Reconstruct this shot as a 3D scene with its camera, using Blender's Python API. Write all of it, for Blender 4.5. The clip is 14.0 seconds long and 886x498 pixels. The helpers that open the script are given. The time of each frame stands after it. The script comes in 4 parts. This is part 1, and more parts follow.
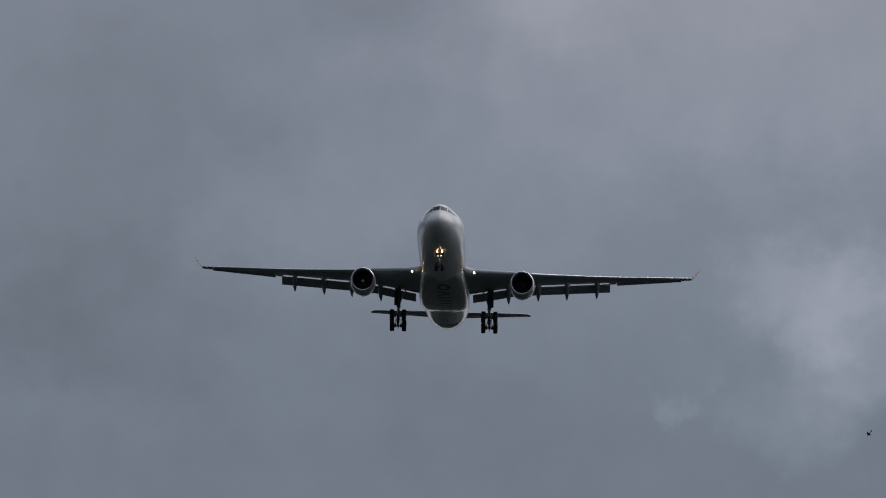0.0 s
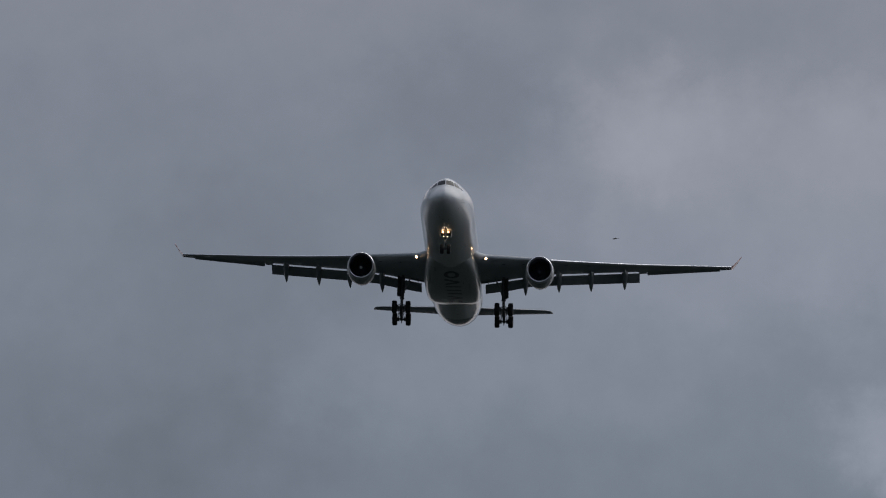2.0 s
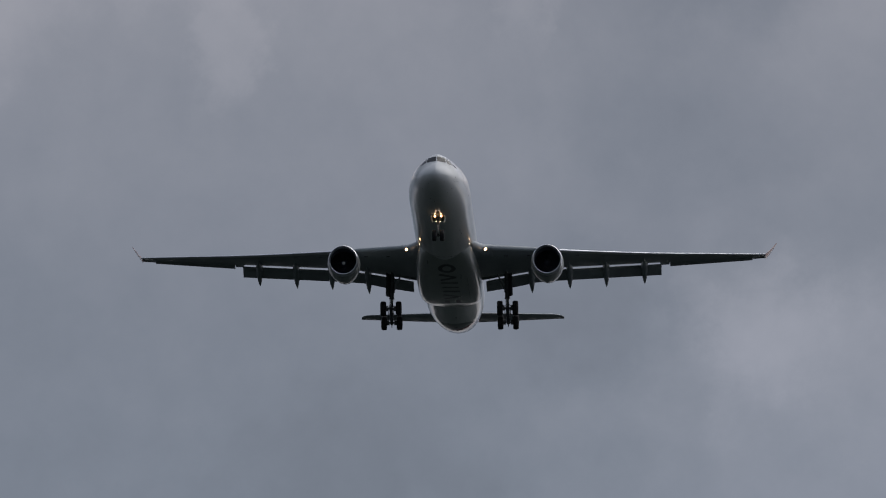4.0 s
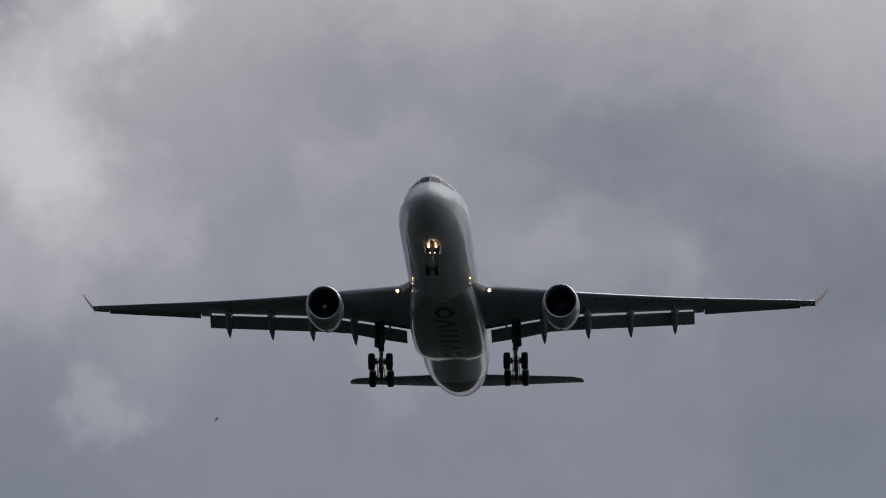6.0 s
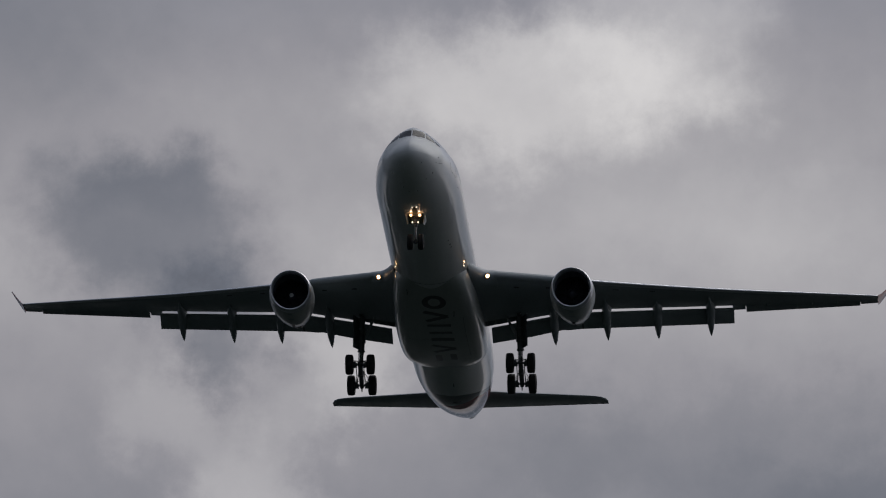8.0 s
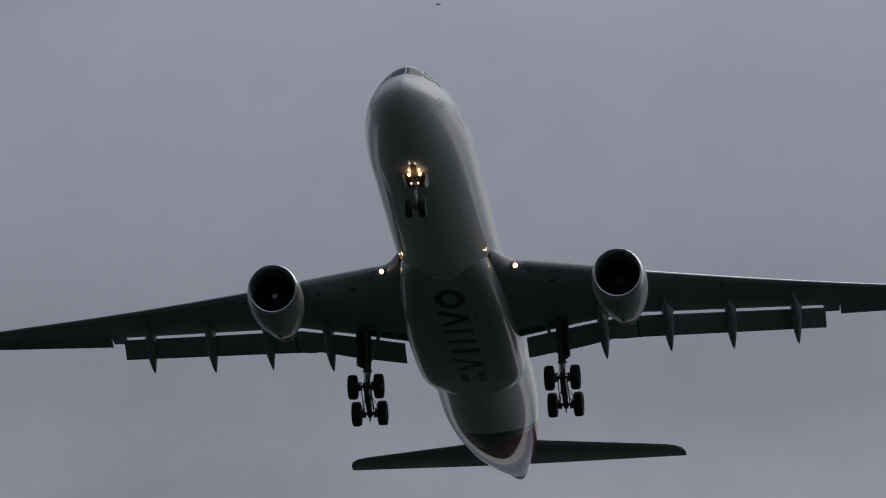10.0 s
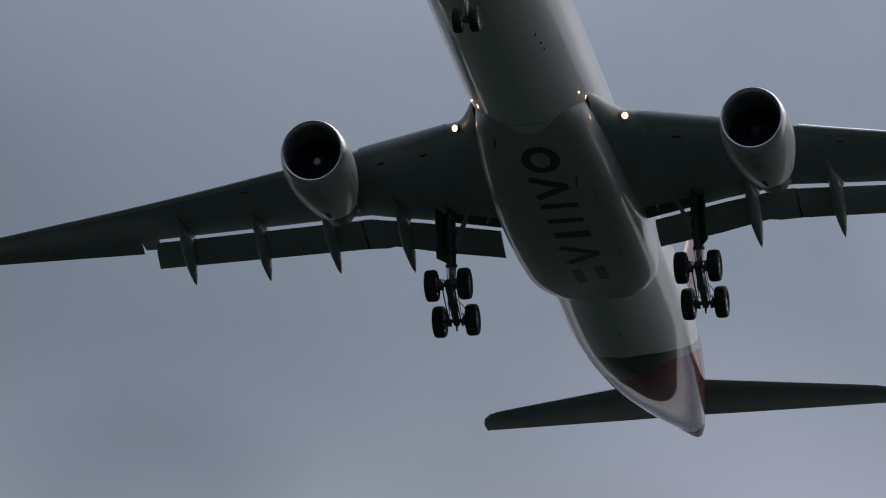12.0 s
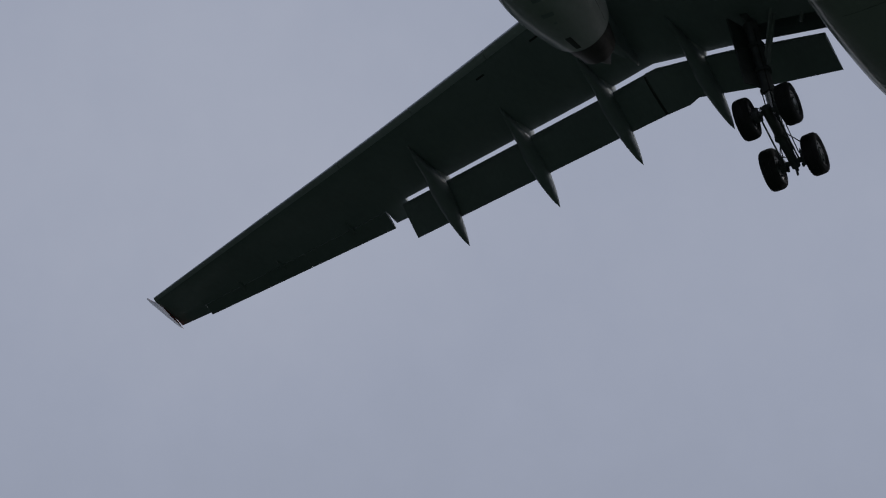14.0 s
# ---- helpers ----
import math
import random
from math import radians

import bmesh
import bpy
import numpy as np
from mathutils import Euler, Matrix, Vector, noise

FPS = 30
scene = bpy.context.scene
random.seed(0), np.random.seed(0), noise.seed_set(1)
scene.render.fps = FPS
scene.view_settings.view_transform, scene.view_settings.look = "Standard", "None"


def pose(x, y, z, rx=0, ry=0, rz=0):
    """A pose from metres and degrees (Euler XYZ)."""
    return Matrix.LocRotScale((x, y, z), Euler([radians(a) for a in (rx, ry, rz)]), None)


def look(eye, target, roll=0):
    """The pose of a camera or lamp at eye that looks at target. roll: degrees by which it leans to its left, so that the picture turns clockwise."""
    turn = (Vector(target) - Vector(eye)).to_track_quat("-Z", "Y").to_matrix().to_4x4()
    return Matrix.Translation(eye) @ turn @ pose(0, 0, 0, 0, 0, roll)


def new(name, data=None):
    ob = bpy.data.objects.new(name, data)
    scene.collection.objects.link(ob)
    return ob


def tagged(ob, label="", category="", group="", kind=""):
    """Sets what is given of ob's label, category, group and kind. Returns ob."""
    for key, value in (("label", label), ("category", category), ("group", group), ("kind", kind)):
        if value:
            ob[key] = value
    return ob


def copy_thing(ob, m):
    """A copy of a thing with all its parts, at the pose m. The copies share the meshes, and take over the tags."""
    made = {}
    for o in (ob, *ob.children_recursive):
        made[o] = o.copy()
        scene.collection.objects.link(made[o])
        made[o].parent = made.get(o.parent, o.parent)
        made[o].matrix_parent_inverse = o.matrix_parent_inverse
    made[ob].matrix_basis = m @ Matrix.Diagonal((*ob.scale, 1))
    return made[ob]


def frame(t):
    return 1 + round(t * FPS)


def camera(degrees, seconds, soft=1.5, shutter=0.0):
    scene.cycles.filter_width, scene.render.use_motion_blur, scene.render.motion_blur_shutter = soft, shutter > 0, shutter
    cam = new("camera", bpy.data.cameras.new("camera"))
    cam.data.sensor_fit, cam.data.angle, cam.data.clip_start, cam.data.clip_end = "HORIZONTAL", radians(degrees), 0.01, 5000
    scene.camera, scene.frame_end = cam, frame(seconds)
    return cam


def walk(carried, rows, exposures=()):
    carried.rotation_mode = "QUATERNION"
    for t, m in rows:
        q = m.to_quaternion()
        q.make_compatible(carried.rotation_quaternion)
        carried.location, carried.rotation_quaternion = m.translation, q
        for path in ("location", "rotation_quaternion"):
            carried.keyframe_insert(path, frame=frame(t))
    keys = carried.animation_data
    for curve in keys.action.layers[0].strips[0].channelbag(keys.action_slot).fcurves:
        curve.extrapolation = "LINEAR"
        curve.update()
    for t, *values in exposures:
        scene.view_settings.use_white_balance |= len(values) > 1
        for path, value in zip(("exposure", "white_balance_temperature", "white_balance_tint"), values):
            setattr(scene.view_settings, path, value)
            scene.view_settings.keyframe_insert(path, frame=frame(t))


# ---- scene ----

def turn(axis, degrees):
    return Matrix.Rotation(radians(degrees), 4, axis)


def aim(pan, tilt, lean):
    """The camera on its spot on the grass: pan to the left, tilt up, lean, in degrees."""
    return Matrix.Translation((0, 0, 1.7)) @ turn("Z", pan) @ turn("X", 90 + tilt) @ turn("Z", -lean)


cam = camera(4.949, 14.0, soft=1.1)
walk(cam, [
    (0.0, aim(4.333, 10.605, -1.14)),
    (0.5, aim(4.456, 10.846, -1.08)),
    (1.0, aim(4.551, 11.068, -1.06)),
    (1.5, aim(4.723, 11.256, -1.03)),
    (2.0, aim(4.924, 11.444, -1.10)),
    (2.5, aim(5.107, 11.667, -1.00)),
    (3.0, aim(5.273, 11.929, -0.75)),
    (3.5, aim(5.434, 12.231, -0.46)),
    (4.0, aim(5.605, 12.574, -0.24)),
    (4.5, aim(5.800, 12.960, -0.19)),
    (5.0, aim(6.019, 13.389, -0.19)),
    (5.5, aim(6.260, 13.837, -0.33)),
    (6.0, aim(6.548, 14.361, -0.36)),
    (6.5, aim(6.862, 14.842, -0.49)),
    (7.0, aim(7.168, 15.299, -0.50)),
    (7.5, aim(7.496, 15.838, -0.54)),
    (8.0, aim(7.825, 16.426, -0.52)),
    (8.5, aim(8.195, 17.071, -0.43)),
    (9.0, aim(8.649, 17.781, -0.28)),
    (9.5, aim(9.230, 18.568, -0.05)),
    (10.0, aim(9.911, 19.482, 0.24)),
    (10.5, aim(10.716, 20.455, 0.48)),
    (11.0, aim(11.427, 21.370, 0.25)),
    (11.5, aim(12.363, 22.351, 0.50)),
    (12.0, aim(13.784, 23.612, 0.94)),
    (12.5, aim(15.744, 25.006, 2.62)),
    (13.0, aim(17.487, 26.777, 4.33)),
    (13.5, aim(19.628, 28.850, 5.84)),
    (14.0, aim(22.479, 30.724, 7.07)),
], exposures=((0.0, 0.0), (5.0, 0.0), (6.0, -0.08), (7.0, -0.24), (9.5, -0.72), (10.1, -0.27), (10.8, -0.22), (11.5, -0.18), (12.3, 0.08), (13.0, 0.04), (13.5, -0.14), (14.0, -0.25)))


# ---- sky and light ----
def build_sky():
    """A broken overcast: one brightness by height above the horizon, cloud banks on it, fine turbulence through all."""
    world = bpy.data.worlds.new("overcast_sky")
    scene.world = world
    world.use_nodes = True
    tree = world.node_tree
    tree.nodes.clear()
    link = tree.links.new

    def node(kind, **values):
        n = tree.nodes.new(kind)
        for key, value in values.items():
            if key == "operation":
                n.operation = value
            else:
                n.inputs[int(key[1:])].default_value = value
        return n

    def math_node(op, a, b=None):
        n = node("ShaderNodeMath", operation=op)
        for k, v in ((0, a), (1, b)):
            if v is None:
                continue
            if isinstance(v, (int, float)):
                n.inputs[k].default_value = v
            else:
                link(v, n.inputs[k])
        return n.outputs[0]

    coord = tree.nodes.new("ShaderNodeTexCoord")
    split = tree.nodes.new("ShaderNodeSeparateXYZ")
    link(coord.outputs["Generated"], split.inputs[0])
    across = math_node("ARCTAN2", math_node("MULTIPLY", split.outputs[0], -1.0), split.outputs[1])
    azimuth = math_node("MULTIPLY", across, 57.29578)
    height = math_node("MULTIPLY", math_node("ARCSINE", split.outputs[2]), 57.29578)

    flat = tree.nodes.new("ShaderNodeCombineXYZ")
    link(azimuth, flat.inputs[0])
    link(height, flat.inputs[1])

    def turbulence(scale, detail, rough, shift):
        n = tree.nodes.new("ShaderNodeTexNoise")
        n.noise_dimensions = "3D"
        n.inputs["Scale"].default_value = scale
        n.inputs["Detail"].default_value = detail
        n.inputs["Roughness"].default_value = rough
        move = node("ShaderNodeVectorMath", operation="ADD")
        link(flat.outputs[0], move.inputs[0])
        move.inputs[1].default_value = (shift, shift * 0.7, shift * 1.3)
        link(move.outputs[0], n.inputs["Vector"])
        return n

    calm = tree.nodes.new("ShaderNodeMapRange")  # the upper veil is smoother
    calm.inputs["From Min"].default_value, calm.inputs["From Max"].default_value = 17.5, 21.5
    calm.inputs["To Min"].default_value, calm.inputs["To Max"].default_value = 1.0, 0.32
    link(height, calm.inputs["Value"])
    # wind-torn edges: the banks are looked up in a stirred copy of the sky
    stir = turbulence(1.9, 7.0, 0.62, 3.0)
    centre = node("ShaderNodeVectorMath", operation="SUBTRACT")
    link(stir.outputs["Color"], centre.inputs[0])
    centre.inputs[1].default_value = (0.5, 0.5, 0.5)
    spread = node("ShaderNodeVectorMath", operation="SCALE")
    link(centre.outputs[0], spread.inputs[0])
    link(math_node("MULTIPLY", calm.outputs[0], 0.95), spread.inputs["Scale"])
    stirred = node("ShaderNodeVectorMath", operation="ADD")
    link(flat.outputs[0], stirred.inputs[0])
    link(spread.outputs[0], stirred.inputs[1])

    by_height = tree.nodes.new("ShaderNodeValToRGB")
    stirred_split = tree.nodes.new("ShaderNodeSeparateXYZ")
    link(stirred.outputs[0], stirred_split.inputs[0])
    soft_height = math_node("ADD", math_node("MULTIPLY", stirred_split.outputs[1], 0.5), math_node("MULTIPLY", height, 0.5))
    link(math_node("DIVIDE", soft_height, 90.0), by_height.inputs[0])
    levels = SKY_LEVELS
    ramp = by_height.color_ramp
    ramp.interpolation = "EASE"
    while len(ramp.elements) < len(levels):
        ramp.elements.new(0.5)
    for e, (deg, v) in zip(ramp.elements, levels):
        e.position = deg / 90.0
        e.color = (v, v, v, 1)
    total = by_height.outputs[0]

    for az, el, wide, tall, add in LOW_BANKS + MID_BANKS + HIGH_BANKS:
        away = node("ShaderNodeVectorMath", operation="SUBTRACT")
        link(stirred.outputs[0], away.inputs[0])
        away.inputs[1].default_value = (az, el, 0)
        scaled = node("ShaderNodeVectorMath", operation="MULTIPLY")
        link(away.outputs[0], scaled.inputs[0])
        scaled.inputs[1].default_value = (1 / wide, 1 / tall, 0)
        size = node("ShaderNodeVectorMath", operation="LENGTH")
        link(scaled.outputs[0], size.inputs[0])
        fall = tree.nodes.new("ShaderNodeMapRange")
        fall.interpolation_type = "SMOOTHERSTEP"
        fall.inputs["From Min"].default_value = 0.25
        fall.inputs["From Max"].default_value = 1.35
        fall.inputs["To Min"].default_value = add
        fall.inputs["To Max"].default_value = 0.0
        link(size.outputs["Value"], fall.inputs["Value"])
        total = math_node("ADD", total, fall.outputs[0])

    billow = turbulence(0.75, 9.0, 0.58, 11.0)
    wisps = turbulence(3.2, 6.0, 0.6, 23.0)
    rough_sky = math_node("ADD", math_node("MULTIPLY", math_node("SUBTRACT", billow.outputs[0], 0.5), 0.30),
                          math_node("MULTIPLY", math_node("SUBTRACT", wisps.outputs[0], 0.5), 0.17))
    grain = math_node("MULTIPLY", rough_sky, calm.outputs[0])
    # the overcast is brighter towards the veiled sun and duller away from it
    towards = math_node("ADD", math_node("MULTIPLY", split.outputs[0], math.sin(radians(SUN_BEARING))), math_node("MULTIPLY", split.outputs[1], math.cos(radians(SUN_BEARING))))
    glow = math_node("ADD", math_node("MULTIPLY", math_node("SUBTRACT", towards, 0.55), 0.5), 1.0)
    bright = math_node("MULTIPLY", math_node("MULTIPLY", total, glow), math_node("ADD", grain, 1.0))

    def tinted(shades):
        n = tree.nodes.new("ShaderNodeValToRGB")
        link(bright, n.inputs[0])
        while len(n.color_ramp.elements) < len(shades):
            n.color_ramp.elements.new(0.5)
        for e, (v, c) in zip(n.color_ramp.elements, shades):
            e.position, e.color = v, (*c, 1)
        return n

    cool = tinted(((0.0, (0.0, 0.0, 0.0)), (0.2, (0.172, 0.205, 0.258)), (0.4, (0.365, 0.402, 0.510)), (1.0, (1.0, 1.0, 1.06))))
    warm = tinted(((0.0, (0.0, 0.0, 0.0)), (0.2, (0.197, 0.204, 0.238)), (0.4, (0.418, 0.396, 0.412)), (1.0, (1.0, 0.965, 0.94))))
    mood = tree.nodes.new("ShaderNodeValToRGB")
    link(math_node("DIVIDE", soft_height, 90.0), mood.inputs[0])
    moods = ((0, 0.9), (6, 0.2), (10, 0.27), (11.8, 0.5), (14.0, 0.75), (15.5, 0.85), (17.4, 0.85), (18.6, 0.55), (20.0, 0.4), (21.5, 0.35), (23.5, 0.1), (35, 0.0))
    while len(mood.color_ramp.elements) < len(moods):
        mood.color_ramp.elements.new(0.5)
    for e, (deg, v) in zip(mood.color_ramp.elements, moods):
        e.position, e.color = deg / 90.0, (v, v, v, 1)
    tint = tree.nodes.new("ShaderNodeMix")
    tint.data_type = "RGBA"
    link(mood.outputs[0], tint.inputs[0])
    link(cool.outputs[0], tint.inputs[6])
    link(warm.outputs[0], tint.inputs[7])

    clear = tree.nodes.new("ShaderNodeTexSky")
    clear.sky_type = "NISHITA"
    clear.sun_disc = False
    clear.sun_elevation = radians(SUN_HEIGHT)
    clear.sun_rotation = radians(SUN_BEARING)
    thin = node("ShaderNodeVectorMath", operation="SCALE")
    link(clear.outputs[0], thin.inputs[0])
    thin.inputs["Scale"].default_value = 0.004
    both = node("ShaderNodeVectorMath", operation="ADD")
    link(tint.outputs[2], both.inputs[0])
    link(thin.outputs[0], both.inputs[1])
    back = tree.nodes.new("ShaderNodeBackground")
    back.inputs["Strength"].default_value = 1.0
    link(both.outputs[0], back.inputs["Color"])
    out = tree.nodes.new("ShaderNodeOutputWorld")
    link(back.outputs[0], out.inputs["Surface"])


SUN_HEIGHT, SUN_BEARING = 52.0, 45.0
# degrees above the horizon, brightness
SKY_LEVELS = ((0, 0.43), (3.0, 0.40), (4.6, 0.25), (7, 0.145), (9.3, 0.157), (10.6, 0.189), (12, 0.195), (13.3, 0.224), (14.5, 0.272), (15.6, 0.392),
              (16.4, 0.525), (17.1, 0.445), (17.9, 0.341), (18.8, 0.258), (20, 0.322), (21.3, 0.37), (23.3, 0.245), (26, 0.297), (30.5, 0.455), (45, 0.52), (85, 0.64))
# bearing to the left of north, height, half width, half height, change of brightness
LOW_BANKS = (
    (2.75, 11.75, 2.2, 0.85, 0.055), (3.8, 12.1, 0.5, 0.45, 0.03), (2.8, 12.0, 0.6, 0.5, 0.02), (2.2, 10.42, 0.52, 0.40, 0.065), (4.0, 10.9, 1.0, 0.5, 0.02),
    (1.9, 10.1, 0.5, 0.5, 0.05), (2.2, 9.75, 0.5, 0.3, 0.03), (3.02, 9.78, 0.2, 0.12, 0.03), (4.85, 12.2, 0.7, 0.5, -0.02),
    (6.1, 11.2, 1.0, 0.8, -0.018), (5.2, 10.8, 0.8, 0.45, 0.018), (7.1, 10.4, 1.1, 0.7, -0.022), (6.3, 10.2, 0.9, 0.5, -0.025),
)
MID_BANKS = (
    (6.85, 13.75, 0.26, 0.42, 0.036), (7.3, 14.25, 0.35, 0.4, 0.022), (5.5, 14.45, 0.6, 0.36, 0.045), (5.2, 14.1, 0.22, 0.4, 0.035),
    (6.1, 14.3, 0.4, 0.25, 0.03), (8.5, 13.4, 0.30, 0.25, 0.08), (8.4, 14.6, 0.5, 0.4, 0.08), (3.9, 12.3, 0.5, 0.5, 0.018), (3.9, 14.3, 0.8, 0.6, -0.04), (8.3, 14.0, 0.6, 0.7, 0.035), (4.8, 14.3, 1.4, 0.6, -0.035), (4.2, 13.4, 0.9, 0.6, -0.02),
    (7.3, 14.85, 0.26, 0.3, 0.03), (5.3, 14.9, 1.2, 0.5, -0.05), (8.9, 15.05, 0.45, 0.55, 0.16), (8.45, 15.7, 0.36, 0.36, 0.13),
    (9.5, 16.5, 0.78, 0.55, -0.26), (9.15, 16.0, 0.36, 0.4, -0.15), (8.35, 15.9, 0.42, 0.55, 0.08), (8.1, 16.2, 0.35, 0.4, 0.06), (9.5, 15.5, 0.4, 0.4, 0.10),
    (9.0, 14.5, 0.6, 0.7, 0.09), (5.8, 15.3, 1.6, 0.5, -0.07), (7.3, 15.35, 0.6, 0.4, -0.04), (6.2, 16.6, 1.2, 0.4, 0.05),
)
HIGH_BANKS = (
    (7.3, 17.3, 1.15, 0.5, 0.32), (6.6, 17.7, 0.75, 0.55, 0.22), (11.4, 17.6, 0.6, 0.5, 0.05), (11.2, 17.4, 2.0, 1.0, -0.09),
    (12.2, 22.4, 1.2, 0.9, 0.03), (12.7, 21.4, 1.0, 0.8, -0.05), (9.6, 21.9, 1.5, 1.0, 0.10), (10.2, 23.6, 1.0, 0.8, 0.08),
    (13.4, 26.0, 2.0, 1.2, 0.05), (17.0, 22.4, 3.5, 2.6, -0.05), (16.3, 24.7, 1.8, 1.0, -0.01), (15.6, 22.3, 1.0, 0.55, -0.04), (14.6, 20.9, 1.1, 0.8, -0.05),
    (13.1, 21.9, 1.2, 0.9, -0.04), (18.4, 24.3, 2.4, 1.8, -0.04), (17.0, 29.0, 1.8, 1.8, -0.02),
    (24.0, 31.6, 2.2, 1.6, 0.04), (-35.0, 24.0, 28.0, 22.0, 0.25), (-80.0, 2.0, 55.0, 3.2, 0.10),
)
build_sky()

sun_data = bpy.data.lights.new("veiled_sun", "SUN")
sun_data.energy, sun_data.angle, sun_data.color = 0.95, radians(50), (1.0, 0.96, 0.9)
sun = new("veiled_sun", sun_data)
sun.matrix_world = look((math.sin(radians(SUN_BEARING)) * 40, math.cos(radians(SUN_BEARING)) * 40, 40 * math.tan(radians(SUN_HEIGHT)) + 300), (0, 0, 300))


# ---- materials ----
def material(name, colour, rough=0.5, metal=0.0, spread=0.0, scale=1.0, bump=0.0, coat=0.0, fine=12.0, haze=0.06):
    """A surface with grime at two sizes and a little relief, in the thing's own metres."""
    m = bpy.data.materials.new(name)
    m.use_nodes = True
    t = m.node_tree
    b = t.nodes["Principled BSDF"]
    b.inputs["Roughness"].default_value, b.inputs["Metallic"].default_value = rough, metal
    b.inputs["Coat Weight"].default_value = coat
    b.inputs["Coat Roughness"].default_value = haze
    c = t.nodes.new("ShaderNodeTexCoord")
    big, small = t.nodes.new("ShaderNodeTexNoise"), t.nodes.new("ShaderNodeTexNoise")
    stretch = t.nodes.new("ShaderNodeMapping")
    stretch.inputs["Scale"].default_value = (0.35, 1.0, 1.0)
    t.links.new(c.outputs["Object"], stretch.inputs[0])
    for n, s in ((big, scale), (small, scale * fine)):
        n.inputs["Scale"].default_value, n.inputs["Detail"].default_value = s, 5
        t.links.new(stretch.outputs[0], n.inputs["Vector"])
    mix = t.nodes.new("ShaderNodeMix")
    mix.data_type = "FLOAT"
    mix.inputs[0].default_value = 0.35
    t.links.new(big.outputs[0], mix.inputs[2])
    t.links.new(small.outputs[0], mix.inputs[3])
    shade = t.nodes.new("ShaderNodeMapRange")
    shade.inputs["From Min"].default_value, shade.inputs["From Max"].default_value = 0.3, 0.7
    shade.inputs["To Min"].default_value, shade.inputs["To Max"].default_value = 1 - spread, 1 + spread * 0.4
    t.links.new(mix.outputs[0], shade.inputs["Value"])
    tone = t.nodes.new("ShaderNodeVectorMath")
    tone.operation = "SCALE"
    tone.inputs[0].default_value = colour
    t.links.new(shade.outputs[0], tone.inputs["Scale"])
    t.links.new(tone.outputs[0], b.inputs["Base Color"])
    gloss = t.nodes.new("ShaderNodeMapRange")
    gloss.inputs["From Min"].default_value, gloss.inputs["From Max"].default_value = 0.3, 0.7
    gloss.inputs["To Min"].default_value, gloss.inputs["To Max"].default_value = min(1, rough * 1.25), rough * 0.85
    t.links.new(mix.outputs[0], gloss.inputs["Value"])
    t.links.new(gloss.outputs[0], b.inputs["Roughness"])
    if bump:
        r = t.nodes.new("ShaderNodeBump")
        r.inputs["Strength"].default_value, r.inputs["Distance"].default_value = bump, 0.02
        t.links.new(mix.outputs[0], r.inputs["Height"])
        t.links.new(r.outputs[0], b.inputs["Normal"])
    return m


def lamp_material(name, colour, strength):
    m = bpy.data.materials.new(name)
    m.use_nodes = True
    b = m.node_tree.nodes["Principled BSDF"]
    b.inputs["Base Color"].default_value = (0.8, 0.8, 0.8, 1)
    b.inputs["Emission Color"].default_value = (*colour, 1)
    b.inputs["Emission Strength"].default_value = strength
    return m


WHITE = material("white_aircraft_paint", (0.74, 0.75, 0.74), 0.38, 0, 0.10, 0.5, 0.0, 0.85, 12.0, 0.035)
NACELLE = material("pale_grey_nacelle_paint", (0.46, 0.48, 0.475), 0.5, 0, 0.16, 0.7, 0.0, 0.3)
RADOME = material("white_radome_paint", (0.70, 0.71, 0.70), 0.55, 0, 0.12, 0.5, 0.0, 0.25, 12.0, 0.2)
# the hull's white, darkened to carry the shade under the belly
FAIRING = material("fairing_shaded_white_paint", (0.42, 0.44, 0.42), 0.4, 0, 0.14, 0.5, 0.0, 0.7, 12.0, 0.08)
WING_GREY = material("wing_grey_paint", (0.31, 0.342, 0.36), 0.45, 0, 0.16, 0.6, 0.03, 0.0)
FLAP_GREY = material("flap_grey_paint", (0.285, 0.315, 0.33), 0.42, 0, 0.2, 0.7, 0.03)
METAL = material("bare_leading_edge_metal", (0.68, 0.69, 0.72), 0.33, 0.82, 0.12, 0.9, 0.0)
RED = material("red_aircraft_paint", (0.19, 0.006, 0.012), 0.45, 0, 0.10, 0.5, 0.0, 0.75, 12.0, 0.03)
RED.node_tree.nodes["Principled BSDF"].inputs["Specular IOR Level"].default_value = 0.1
BAND = material("dark_slate_band_paint", (0.048, 0.064, 0.064), 0.3, 0, 0.10, 0.5, 0.0, 0.7)
PALE_GEAR = material("pale_gear_paint", (0.36, 0.37, 0.38), 0.45, 0.0, 0.3, 4.0, 0.1)
CONE = material("pale_cone_metal", (0.42, 0.42, 0.43), 0.42, 0.3, 0.3, 2.0, 0.05)
BURNT = material("burnt_titanium", (0.085, 0.075, 0.07), 0.45, 0.8, 0.3, 2.0, 0.05)
BAY = material("dim_primed_bay_lining", (0.20, 0.19, 0.13), 0.7, 0, 0.3, 3.0, 0.2)
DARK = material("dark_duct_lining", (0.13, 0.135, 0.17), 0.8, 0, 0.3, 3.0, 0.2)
SEAM = material("dark_panel_seam", (0.05, 0.05, 0.05), 0.7, 0, 0.2, 3.0)
MARK = material("dark_charcoal_marking", (0.055, 0.054, 0.056), 0.35, 0, 0.15, 1.0, 0.0, 0.3)
RUBBER = material("black_tyre_rubber", (0.022, 0.022, 0.023), 0.75, 0, 0.3, 3.0, 0.2)
GEAR = material("grey_gear_paint", (0.12, 0.125, 0.13), 0.45, 0.1, 0.35, 4.0, 0.1)
CHROME = material("chromed_piston", (0.4, 0.4, 0.41), 0.25, 1.0, 0.05, 4.0)
